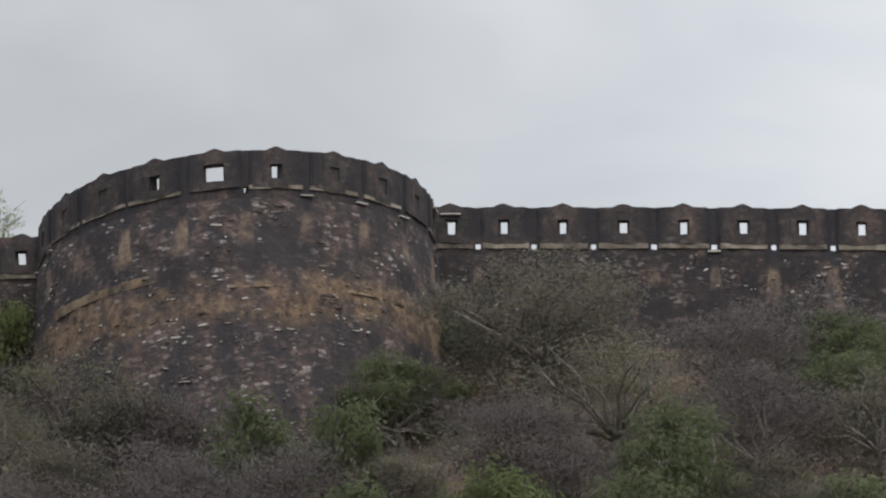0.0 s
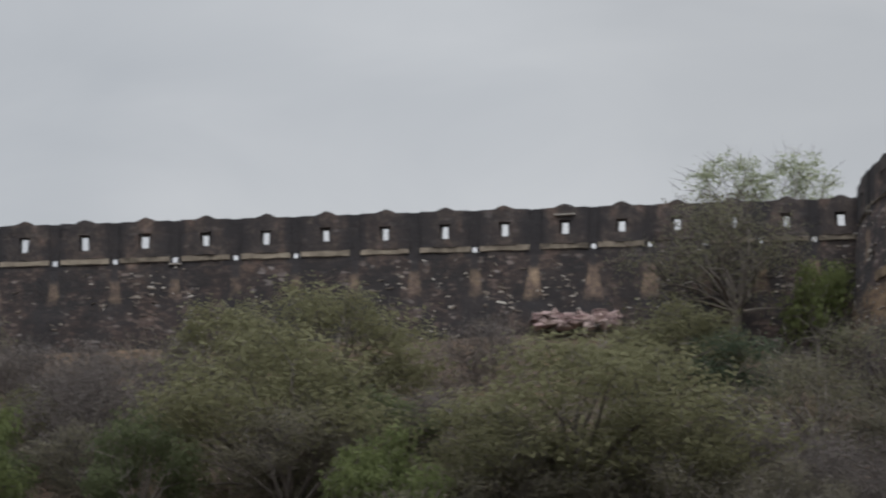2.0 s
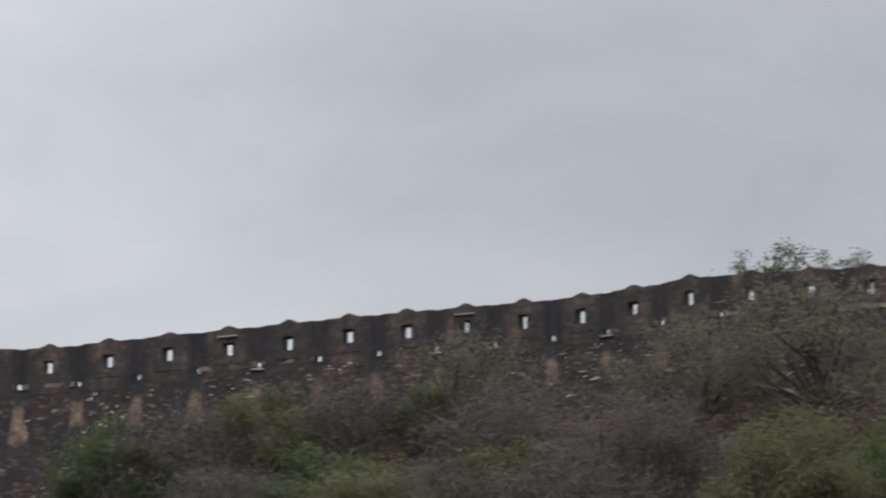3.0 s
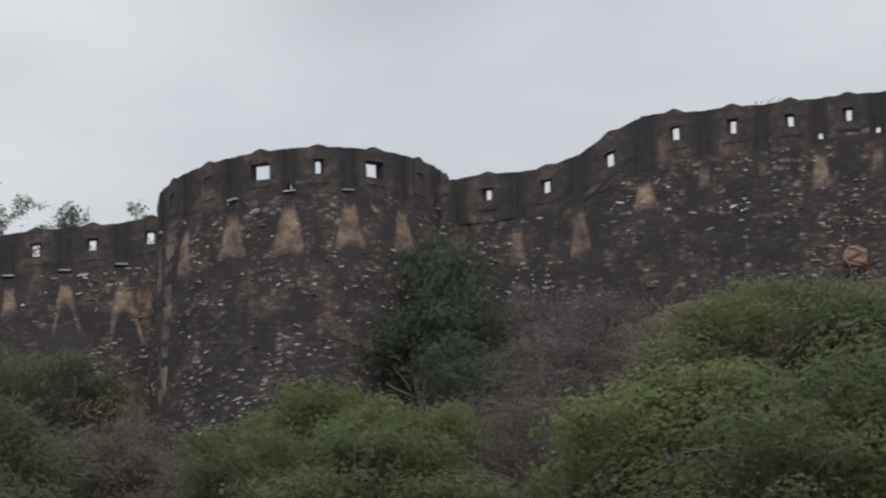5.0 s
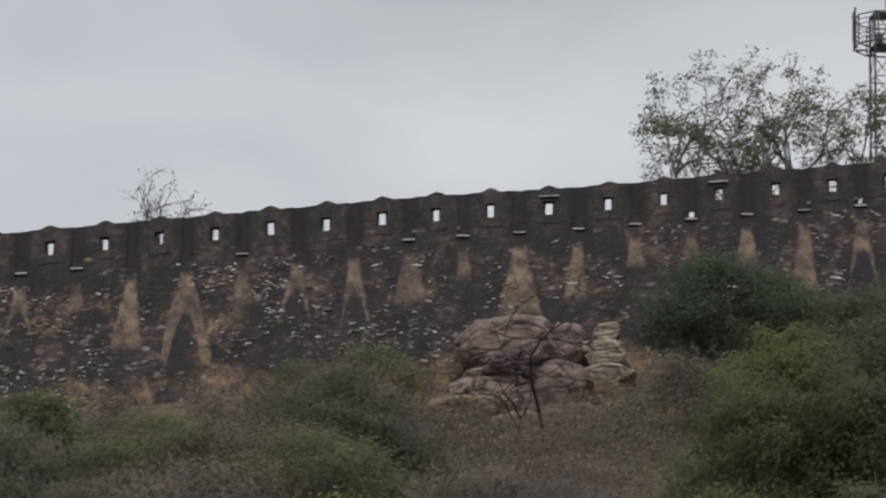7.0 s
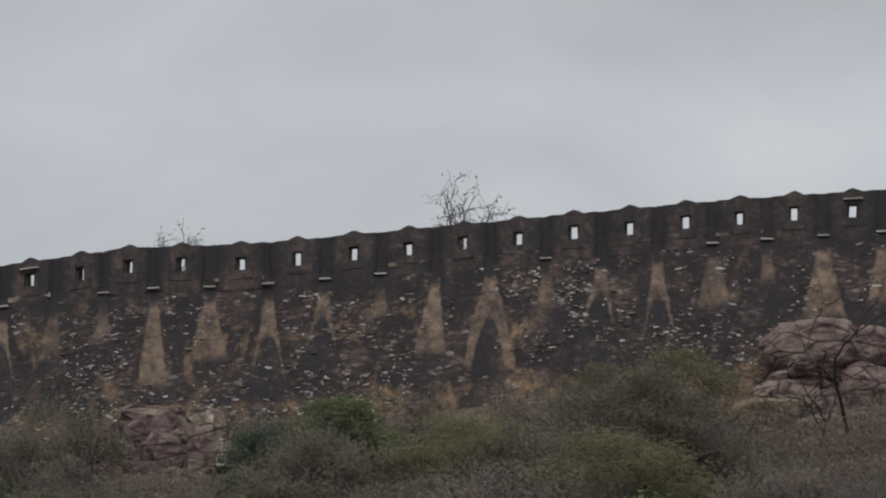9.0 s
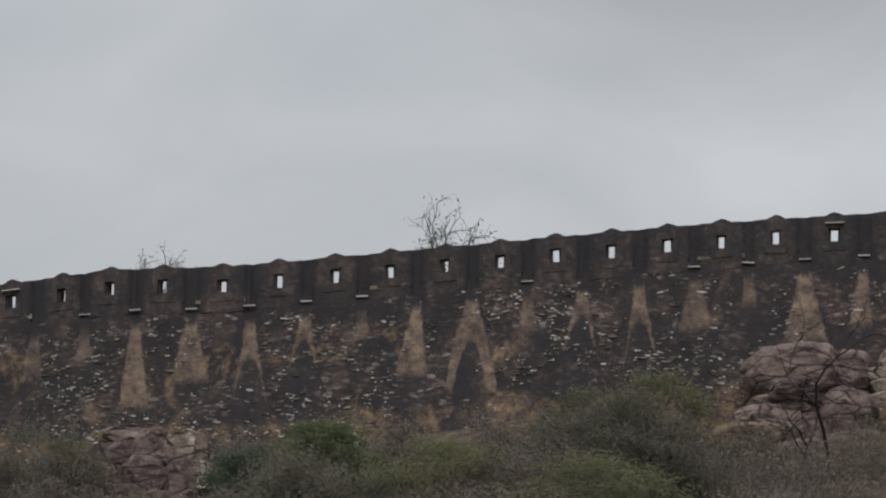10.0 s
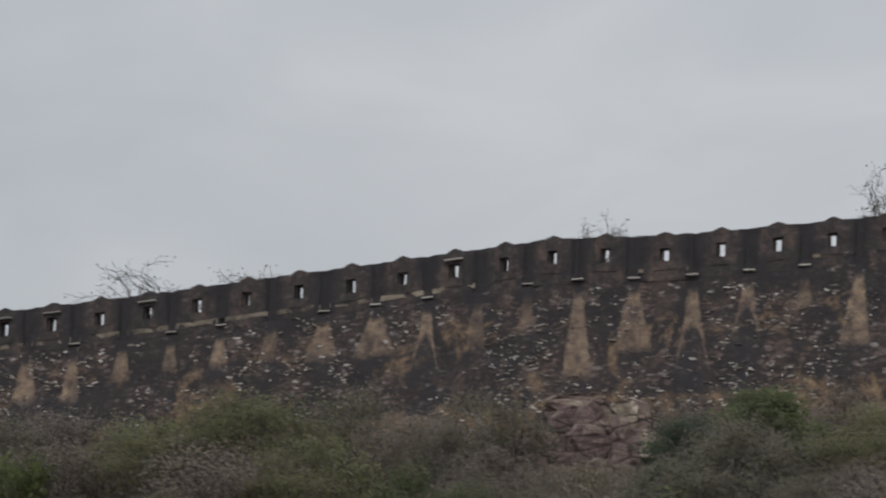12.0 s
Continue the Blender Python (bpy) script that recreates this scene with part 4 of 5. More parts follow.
def build_tree(kind, seed, width, height, share=1.0):
    """Trunk, crooked limbs and a layered crown: pads of foliage, each made of loose leaf clumps that face outward; bare twigs stick out between."""
    rng, nrg = random.Random(seed), np.random.default_rng(seed)
    per_leaf, per_twig, size, loose = KINDS[kind]
    loose *= 0.75 + 0.05 * width
    wide = width / 2
    base = height * (0.16 if kind == "d" else 0.28)
    wood_v, wood_f = [], []
    thick = (0.035 + 0.013 * width) * (1.35 if kind in "se" else 1.0)
    fork = Vector((rng.uniform(-0.08, 0.08) * width, rng.uniform(-0.08, 0.08) * width, base * rng.uniform(0.7, 1.0)))
    tube(wood_v, wood_f, bend(Vector((0, 0, -0.6)), fork, rng, 0.08), thick * 1.3, thick, 6)
    count = int(12 + 2.2 * width)
    heart, rise = (height - width * 0.42, width * 0.4) if kind == "p" else (height * 0.5, height * 0.46)
    oval = rng.uniform(0.8, 1.2)
    pads = []
    for k in range(count):
        f = (k + 0.5) / count
        ragged = 0.4 if kind in "bmes" else 0.2
        up = max(-0.75, min(1.0, 1.0 - 1.5 * f + rng.uniform(-ragged, ragged)))
        flat_ = math.sqrt(max(0.08, 1 - min(1.0, up * up)))
        a = 2.39996 * k + rng.uniform(-0.6, 0.6)
        out = rng.uniform(0.75 - ragged, 0.8 + ragged)
        c = Vector((math.cos(a) * flat_ * wide * out * oval * 0.8, math.sin(a) * flat_ * wide * out / oval * 0.8, heart + up * rise * rng.uniform(0.7, 1.0)))
        pads.append((c, width * rng.uniform(0.09, 0.19)))
        line = bend(fork if k % 3 == 0 else fork + (c - fork) * rng.uniform(0.0, 0.25), c, rng, 0.18, 3)
        tube(wood_v, wood_f, line, thick * rng.uniform(0.35, 0.6), thick * 0.14, 3)
        tip = c + Vector((rng.gauss(0, 1), rng.gauss(0, 1), rng.gauss(0.3, 0.6))).normalized() * pads[-1][1] * rng.uniform(0.8, 1.2)
        tube(wood_v, wood_f, bend(line[2], tip, rng, 0.2, 2), thick * 0.2, thick * 0.07, 3)
    total_area = sum(r * r for c, r in pads)
    leaves, twigs = [], []
    for c, r in pads:
        n_leaf, n_twig = (int(per * math.pi * wide * wide * share * r * r / total_area) for per in (per_leaf, per_twig))
        knots = max(8, int(22 * r * r))
        kd = unit(nrg.normal(size=(knots, 3)) + (0, 0, 0.3))
        kp = np.array(c) + kd * nrg.uniform(0.5, 1.15, (knots, 1)) * (r, r, r * 0.6)
        which = nrg.integers(0, knots, n_leaf)
        d = nrg.normal(size=(n_leaf, 3))
        p = kp[which] + d * loose * (0.55, 0.55, 0.4)
        face = unit(unit(d) * 0.6 + kd[which] * 0.6 + (0, 0, 0.25) + nrg.normal(size=(n_leaf, 3)) * 0.24)
        leaves.append(leaf_triangles(p, face, size, nrg))
        which = nrg.integers(0, knots, n_twig)
        go = unit(kd[which] * 0.8 + (0, 0, 0.35) + nrg.normal(size=(n_twig, 3)) * 0.6)
        root = kp[which] + nrg.normal(size=(n_twig, 3)) * loose * 0.5
        side = unit(np.cross(go, nrg.normal(size=(n_twig, 3)))) * nrg.uniform(0.008, 0.017, (n_twig, 1))
        twigs.append(np.stack((root + side, root - side, root + go * nrg.uniform(0.25, 0.9, (n_twig, 1))), 1).reshape(-1, 3))
    leaves, twigs, wood = np.concatenate(leaves), np.concatenate(twigs), np.array([tuple(v) for v in wood_v])
    seen = np.concatenate((leaves, twigs))
    fit = np.array((width / np.ptp(np.percentile(seen[:, 0], (1.5, 98.5))), width / np.ptp(np.percentile(seen[:, 1], (1.5, 98.5))), height / np.percentile(seen[:, 2], 99)))
    thing = new(WORDS[kind][1])
    thing.empty_display_size = 0.5
    tagged(thing, WORDS[kind][0], WORDS[kind][1], WORDS[kind][1] + " group on the hill")
    part("trunk", mesh_of("trunk", wood * fit, wood_f, BARK, True), thing)
    if len(twigs):
        tagged(part("brushwood", soup("brushwood", twigs * fit, TWIG), thing), kind="stuff")
    part("crown", soup("crown", leaves * fit, LEAF[kind]), thing)
    return thing


SIZES = (3.2, 4.8, 7.4)
STOCK = {}
USED = set()
tree_rng = random.Random(12)


def plant(kind, at, wide, tall):
    """A tree of the nearest stock size, turned and scaled to its width and height in metres."""
    step = min(range(3), key=lambda k: abs(math.log(wide / SIZES[k])))
    which = tree_rng.randrange(4)
    key = (kind, step, which)
    if key not in STOCK:
        STOCK[key] = build_tree(kind, 1000 * step + 17 * which + ord(kind), SIZES[step], SIZES[step] * 0.8)
    src = STOCK[key]
    k = wide / SIZES[step]
    m = Matrix.Translation(at) @ pose(0, 0, 0, tree_rng.uniform(-4, 4), tree_rng.uniform(-4, 4), tree_rng.uniform(0, 360)) @ Matrix.Diagonal((k, k, tall / (SIZES[step] * 0.8), 1))
    if src.name in USED:
        return copy_thing(src, m @ Matrix.Diagonal([1 / q for q in src.scale] + [1]))
    USED.add(src.name)
    src.matrix_basis = m
    return src


# kind, bearing to the left, metres below the wall, width and height in metres
EAST_GROVE = [
    ('g', -2.99, 8.5, 3.7, 3.5),
    ('e', -2.44, 25.4, 5.6, 5.0),
    ('b', -2.26, 17.2, 5.6, 4.9),
    ('b', -2.11, 9.3, 5.4, 4.8),
    ('g', -1.61, 24.3, 4.5, 6.5),
    ('g', -1.36, 28.4, 3.2, 5.2),
    ('s', -1.18, 14.7, 6.5, 5.6),
    ('b', -0.88, 20.9, 4.1, 3.9),
    ('e', -0.71, 7.6, 7.3, 6.2),
    ('b', -0.53, 17.7, 5.6, 4.9),
    ('y', -0.44, 30.1, 4.5, 6.5),
    ('d', 0.00, 1.3, 2.6, 3.1),
    ('g', 0.33, 8.5, 4.3, 4.0),
    ('e', 0.36, 17.7, 3.5, 3.4),
    ('g', 0.56, 28.8, 4.3, 6.3),
    ('g', 0.72, 16.6, 3.0, 5.0),
    ('b', 1.04, 19.2, 4.7, 4.3),
    ('g', 1.40, 15.3, 3.2, 5.3),
    ('b', 1.84, 22.0, 6.5, 5.6),
    ('b', 1.92, 10.2, 3.9, 3.7),
    ('b', 2.00, 23.1, 6.5, 5.5),
    ('b', 2.16, 15.5, 4.7, 4.3),
    ('e', 2.36, 9.7, 4.3, 4.0),
    ('s', 2.68, 9.0, 6.3, 5.4),
    ('e', 2.72, 16.3, 5.2, 4.6),
    ('b', 3.01, 20.5, 5.6, 4.9),
    ('y', 3.16, 1.3, 2.4, 4.8),
    ('s', 3.32, 13.0, 5.4, 4.8),
    ('e', 3.46, 25.4, 5.6, 4.9),
    ('s', 3.86, 2.1, 6.2, 6.7),
    ('b', 3.81, 21.1, 5.2, 4.7),
    ('d', 3.84, 9.3, 3.7, 3.5),
]
MIDDLE_GROVE = [
    ('o', 4.17, 8.8, 4.3, 4.0),
    ('e', 4.33, 25.1, 4.8, 4.3),
    ('o', 4.37, 23.4, 6.5, 5.6),
    ('o', 4.49, 7.2, 2.6, 2.8),
    ('o', 4.73, 22.8, 10.0, 7.9),
    ('e', 5.21, 25.2, 5.6, 5.0),
    ('o', 5.38, 23.8, 5.9, 5.1),
    ('b', 5.54, 6.2, 3.0, 3.1),
    ('b', 5.86, 17.1, 3.9, 3.7),
    ('y', 6.22, 28.0, 4.3, 6.3),
    ('g', 6.34, 18.1, 4.3, 4.0),
    ('o', 6.71, 11.2, 7.4, 6.2),
    ('e', 6.82, 23.0, 6.5, 5.6),
    ('o', 7.06, 21.0, 9.1, 7.5),
    ('o', 7.43, 7.0, 3.7, 3.6),
    ('b', 7.71, 8.9, 3.3, 3.3),
    ('g', 7.98, 24.2, 3.9, 5.9),
    ('b', 8.31, 15.5, 5.7, 5.0),
    ('b', 8.35, 10.4, 3.9, 3.7),
    ('e', 8.38, 19.0, 4.1, 3.9),
    ('o', 8.74, 12.8, 2.8, 2.9),
    ('b', 8.87, 8.3, 3.5, 3.4),
]
RIDGE_GROVE = [
    ('y', 9.13, 22.6, 3.3, 5.3),
    ('y', 9.33, 18.5, 3.9, 5.9),
    ('s', 9.50, 8.2, 5.2, 4.7),
    ('s', 10.07, 6.9, 8.7, 7.2),
    ('o', 10.18, 22.3, 5.5, 7.5),
    ('o', 10.37, 23.1, 4.8, 6.8),
    ('s', 10.95, 7.4, 6.6, 5.6),
    ('b', 11.26, 14.7, 6.6, 5.6),
    ('b', 11.73, 19.3, 6.6, 5.7),
    ('b', 12.19, 11.1, 6.2, 5.3),
    ('s', 12.48, 4.6, 6.6, 5.7),
    ('g', 12.79, 3.1, 3.1, 3.1),
    ('o', 13.20, 17.0, 6.0, 5.0),
    ('b', 13.37, 4.0, 4.6, 4.2),
    ('g', 13.47, 9.5, 3.6, 3.3),
    ('o', 13.97, 3.6, 4.6, 4.6),
    ('b', 14.30, 12.0, 5.6, 4.8),
    ('b', 14.52, 4.2, 5.0, 4.8),
    ('b', 14.60, 20.0, 5.2, 4.4),
    ('g', 15.05, 4.4, 5.0, 5.4),
    ('o', 15.09, 20.2, 5.8, 5.0),
    ('b', 15.60, 11.0, 5.0, 4.4),
    ('g', 15.96, 18.6, 6.7, 5.7),
    ('b', 15.98, 20.8, 4.9, 4.4),
]
SADDLE_GROVE = [
    ('y', 16.25, 35.1, 4.3, 6.3),
    ('g', 16.55, 27.2, 6.7, 5.8),
    ('g', 16.60, 20.8, 10.3, 7.5),
    ('y', 16.73, 31.7, 2.9, 4.9),
    ('y', 16.89, 23.5, 7.2, 6.1),
    ('e', 17.37, 19.3, 5.8, 5.1),
    ('g', 17.68, 20.2, 9.7, 7.5),
    ('y', 17.79, 32.6, 5.2, 7.2),
    ('g', 18.21, 27.7, 11.7, 7.5),
    ('y', 18.59, 16.9, 7.7, 6.4),
    ('g', 18.63, 34.0, 9.5, 7.5),
    ('o', 19.00, 17.7, 6.8, 5.8),
    ('y', 19.17, 27.3, 9.5, 7.5),
    ('b', 19.40, 12.5, 4.1, 3.8),
    ('g', 19.74, 29.9, 5.7, 7.5),
    ('b', 19.87, 8.3, 5.9, 5.1),
    ('b', 20.12, 11.4, 5.9, 5.1),
    ('b', 20.27, 2.4, 3.6, 3.5),
    ('b', 20.33, 16.6, 5.4, 4.8),
]
BASTION_GROVE = [
    ('d', 20.72, 7.8, 3.9, 4.5),
    ('d', 20.84, 4.0, 3.4, 7.5),
    ('d', 21.03, 5.1, 4.3, 5.5),
    ('y', 21.24, 21.5, 5.7, 7.5),
    ('g', 21.44, 24.9, 9.6, 7.5),
    ('y', 21.87, 19.2, 5.8, 7.5),
    ('g', 22.31, 24.0, 6.2, 7.5),
    ('b', 22.68, 18.1, 4.6, 4.2),
    ('b', 23.07, 12.8, 3.9, 3.7),
    ('e', 23.39, 14.2, 4.6, 4.2),
    ('q', 23.58, 5.9, 4.6, 4.2),
    ('e', 23.75, 15.5, 5.8, 5.1),
    ('q', 24.14, 7.7, 5.6, 4.9),
    ('q', 24.34, 19.3, 8.3, 7.5),
    ('q', 24.35, 25.9, 6.9, 7.5),
    ('q', 24.70, 10.2, 6.0, 5.2),
]
OUTCROP_GROVE = [
    ('g', 24.90, 24.2, 5.3, 7.3),
    ('y', 25.26, 20.3, 5.6, 7.5),
    ('d', 25.37, 4.0, 3.5, 3.4),
    ('g', 25.46, 24.6, 6.0, 7.5),
    ('d', 25.73, 6.7, 6.7, 5.8),
    ('y', 25.76, 28.2, 3.2, 5.2),
    ('m', 25.85, 11.2, 3.7, 3.6),
    ('d', 25.95, 5.5, 3.9, 3.7),
    ('o', 26.15, 25.5, 4.4, 4.1),
    ('m', 26.59, 26.9, 5.1, 4.6),
    ('b', 26.87, 25.5, 5.6, 4.9),
    ('m', 27.34, 24.8, 6.0, 5.3),
    ('e', 27.70, 25.7, 5.6, 4.9),
    ('b', 27.98, 12.6, 3.2, 3.2),
    ('o', 28.20, 7.1, 4.2, 3.9),
    ('e', 28.22, 14.1, 4.4, 4.1),
    ('y', 28.41, 29.7, 5.1, 7.1),
    ('s', 28.49, 12.3, 6.0, 5.2),
    ('e', 28.51, 12.4, 6.5, 5.6),
    ('o', 28.52, 29.2, 7.0, 5.9),
    ('o', 28.61, 20.4, 7.0, 5.9),
    ('s', 28.70, 10.0, 3.7, 3.6),
    ('o', 28.75, 5.6, 3.5, 3.0),
    ('m', 28.85, 9.1, 3.5, 3.4),
]
WEST_GROVE = [
    ('m', 29.13, 16.3, 6.0, 5.3),
    ('m', 29.20, 23.3, 5.1, 4.6),
    ('m', 29.33, 7.1, 3.0, 3.1),
    ('m', 29.48, 24.6, 7.9, 6.6),
    ('o', 29.64, 14.7, 6.0, 5.3),
    ('m', 29.88, 19.7, 5.6, 4.9),
    ('m', 30.00, 6.6, 2.8, 2.9),
    ('e', 30.19, 21.0, 6.1, 5.3),
    ('e', 30.43, 20.4, 5.1, 4.6),
    ('g', 30.54, 9.3, 4.7, 4.3),
    ('e', 30.71, 16.6, 7.0, 5.9),
    ('e', 30.78, 12.2, 4.7, 4.3),
    ('d', 31.08, 9.0, 3.5, 3.4),
    ('m', 31.11, 7.3, 2.8, 2.9),
    ('m', 31.12, 5.9, 2.8, 2.9),
    ('g', 31.18, 26.7, 5.1, 7.1),
    ('d', 31.18, 14.2, 3.7, 3.6),
    ('e', 31.26, 16.8, 4.7, 4.3),
    ('m', 31.77, 24.6, 7.0, 6.0),
]
FAR_GROVE = [
    ('s', 32.32, 7.8, 3.1, 3.1),
    ('m', 32.44, 13.8, 4.2, 3.9),
    ('e', 32.45, 18.9, 5.6, 5.0),
    ('s', 32.53, 8.3, 4.2, 3.9),
    ('g', 32.72, 22.6, 4.0, 6.0),
    ('s', 32.81, 10.9, 3.8, 3.6),
    ('m', 32.92, 9.7, 3.5, 3.5),
    ('g', 33.15, 21.2, 4.0, 6.0),
    ('s', 33.48, 9.4, 5.7, 5.0),
    ('o', 33.71, 15.6, 6.2, 5.4),
    ('o', 34.16, 9.7, 6.2, 5.4),
    ('m', 34.26, 17.2, 7.2, 6.0),
    ('o', 34.82, 10.2, 5.8, 5.0),
    ('m', 35.41, 11.6, 5.1, 4.5),
    ('y', 35.80, 13.2, 3.1, 5.2),
]
DEAD = [
    ('w', -0.12, 13.9, 0.71, 0.60),
    ('w', -1.46, 7.1, 0.66, 0.56),
    ('w', -0.86, 6.4, 0.71, 0.60),
    ('w', 0.28, 8.8, 0.57, 0.48),
    ('w', 17.72, 14.7, 0.54, 0.46),
    ('w', 24.30, 8.9, 0.75, 0.64),
    ('w', 3.52, 5.7, 0.80, 0.68),
    ('w', 34.33, 10.7, 0.77, 0.65),
    ('w', 30.48, 7.0, 0.75, 0.64),
    ('w', 10.12, 1.7, 0.62, 0.55),
    ('t', 27.00, 8.2, 1.35, 0.98),
    ('t', 27.24, 9.1, 0.75, 0.64),
]
RIDGE = [
    ('p', 3.80, 3.28, 7.40),
    ('p', 3.30, 3.74, 7.44),
    ('r', 10.46, 3.54, 5.70),
    ('r', 10.09, 3.90, 5.72),
    ('r', 9.73, 3.54, 5.45),
    ('n', 16.45, 2.90, 6.02),
    ('n', 18.57, 2.18, 5.20),
    ('r', 25.67, 5.96, 9.80),
    ('r', 25.08, 5.46, 8.17),
    ('r', 25.40, 2.98, 9.50),
    ('r', 24.08, 5.20, 7.23),
    ('r', 24.76, 3.23, 8.69),
    ('r', 23.56, 2.97, 5.69),
    ('r', 23.06, 1.73, 5.34),
    ('r', 24.44, 3.71, 6.11),
    ('n', 29.71, 3.5, 6.95),
    ('n', 31.74, 3.3, 5.95),
    ('n', 34.90, 5.0, 6.10),
    ('n', 34.31, 3.5, 5.36),
    ('r', 25.98, 4.20, 9.20),
]

for grove in (EAST_GROVE, MIDDLE_GROVE, RIDGE_GROVE, SADDLE_GROVE, BASTION_GROVE, OUTCROP_GROVE, WEST_GROVE, FAR_GROVE):
    for kind, az, below, wide, tall in grove:
        plant(kind, place(az, below), wide * 1.14, tall * 0.98)

# the rest of the wood, by stretch of the slope: bearings, nearest and furthest from the wall, kinds, how many
wood = random.Random(9)
for a0, a1, b0, b1, mix, count in ((-5, -2.6, 5, 34, "ebeg", 14), (-2.6, 4, 29, 36, "beeb", 9), (4, 9, 29, 36, "eobe", 7), (9, 15.8, 8, 34, "obgbo", 18), (15.8, 20, 34, 40, "ggb", 5), (20, 24.5, 27, 34, "gob", 6), (24.5, 36.5, 28, 35, "omeem", 12), (34.5, 37, 4, 22, "ome", 8)):
    for k in range(count):
        az, below = wood.uniform(a0, a1), wood.uniform(b0, b1)
        w_tree = wood.uniform(3.6, 6.0)
        plant(wood.choice(mix), place(az, below), w_tree, w_tree * 0.72 + 0.6)


def build_understorey():
    """Leafless thicket that covers the slope between the trees: ragged mounds of twigs and small dry leaves."""
    rng, nrg = random.Random(31), np.random.default_rng(31)
    soups = []
    for k in range(3200):
        az = rng.uniform(-5, 38)
        deep = 33 if az < 24 else 27
        below = rng.uniform(1.0, deep)
        if k >= 3000:
            az, below = rng.choice((rng.uniform(26.0, 28.1), rng.uniform(31.0, 32.7))), rng.uniform(6.5, 17.0)
        wide, tall = rng.uniform(0.8, 2.0), rng.uniform(0.5, 2.0)
        if az > 24.5 and below < (5.5 if 28 < az < 31.4 else 3.5):
            continue
        if below < 7.0 and (26.2 < az < 27.95 or 31.15 < az < 32.6):
            continue
        if below < 4.0 or az > 28 and below < 9.0:
            tall *= 0.6
        at = np.array(place(az, below))
        n = int(60 + 55 * wide)
        d = unit(nrg.normal(size=(n, 3)) + (0, 0, 0.3))
        d[:, 2] = np.abs(d[:, 2])
        p = at + d * nrg.uniform(0.55, 1.1, (n, 1)) * (wide, wide, tall)
        m = int(n * 0.6)
        soups.append(leaf_triangles(p[:m], unit(d[:m] + (0, 0, 0.3) + nrg.normal(size=(m, 3)) * 0.5), 0.09, nrg))
        q = p[m:]
        go = unit(d[m:] + (0, 0, 0.5) + nrg.normal(size=(n - m, 3)) * 0.5)
        side = unit(np.cross(go, nrg.normal(size=(n - m, 3)))) * 0.014
        soups.append(np.stack((q + side, q - side, q + go * nrg.uniform(0.3, 0.9, (n - m, 1))), 1).reshape(-1, 3))
    ob = new("scrub", soup("scrub", np.concatenate(soups), SCRUB))
    tagged(ob, "low leafless grey-brown thicket covering the slope", "scrub", kind="stuff")


build_understorey()


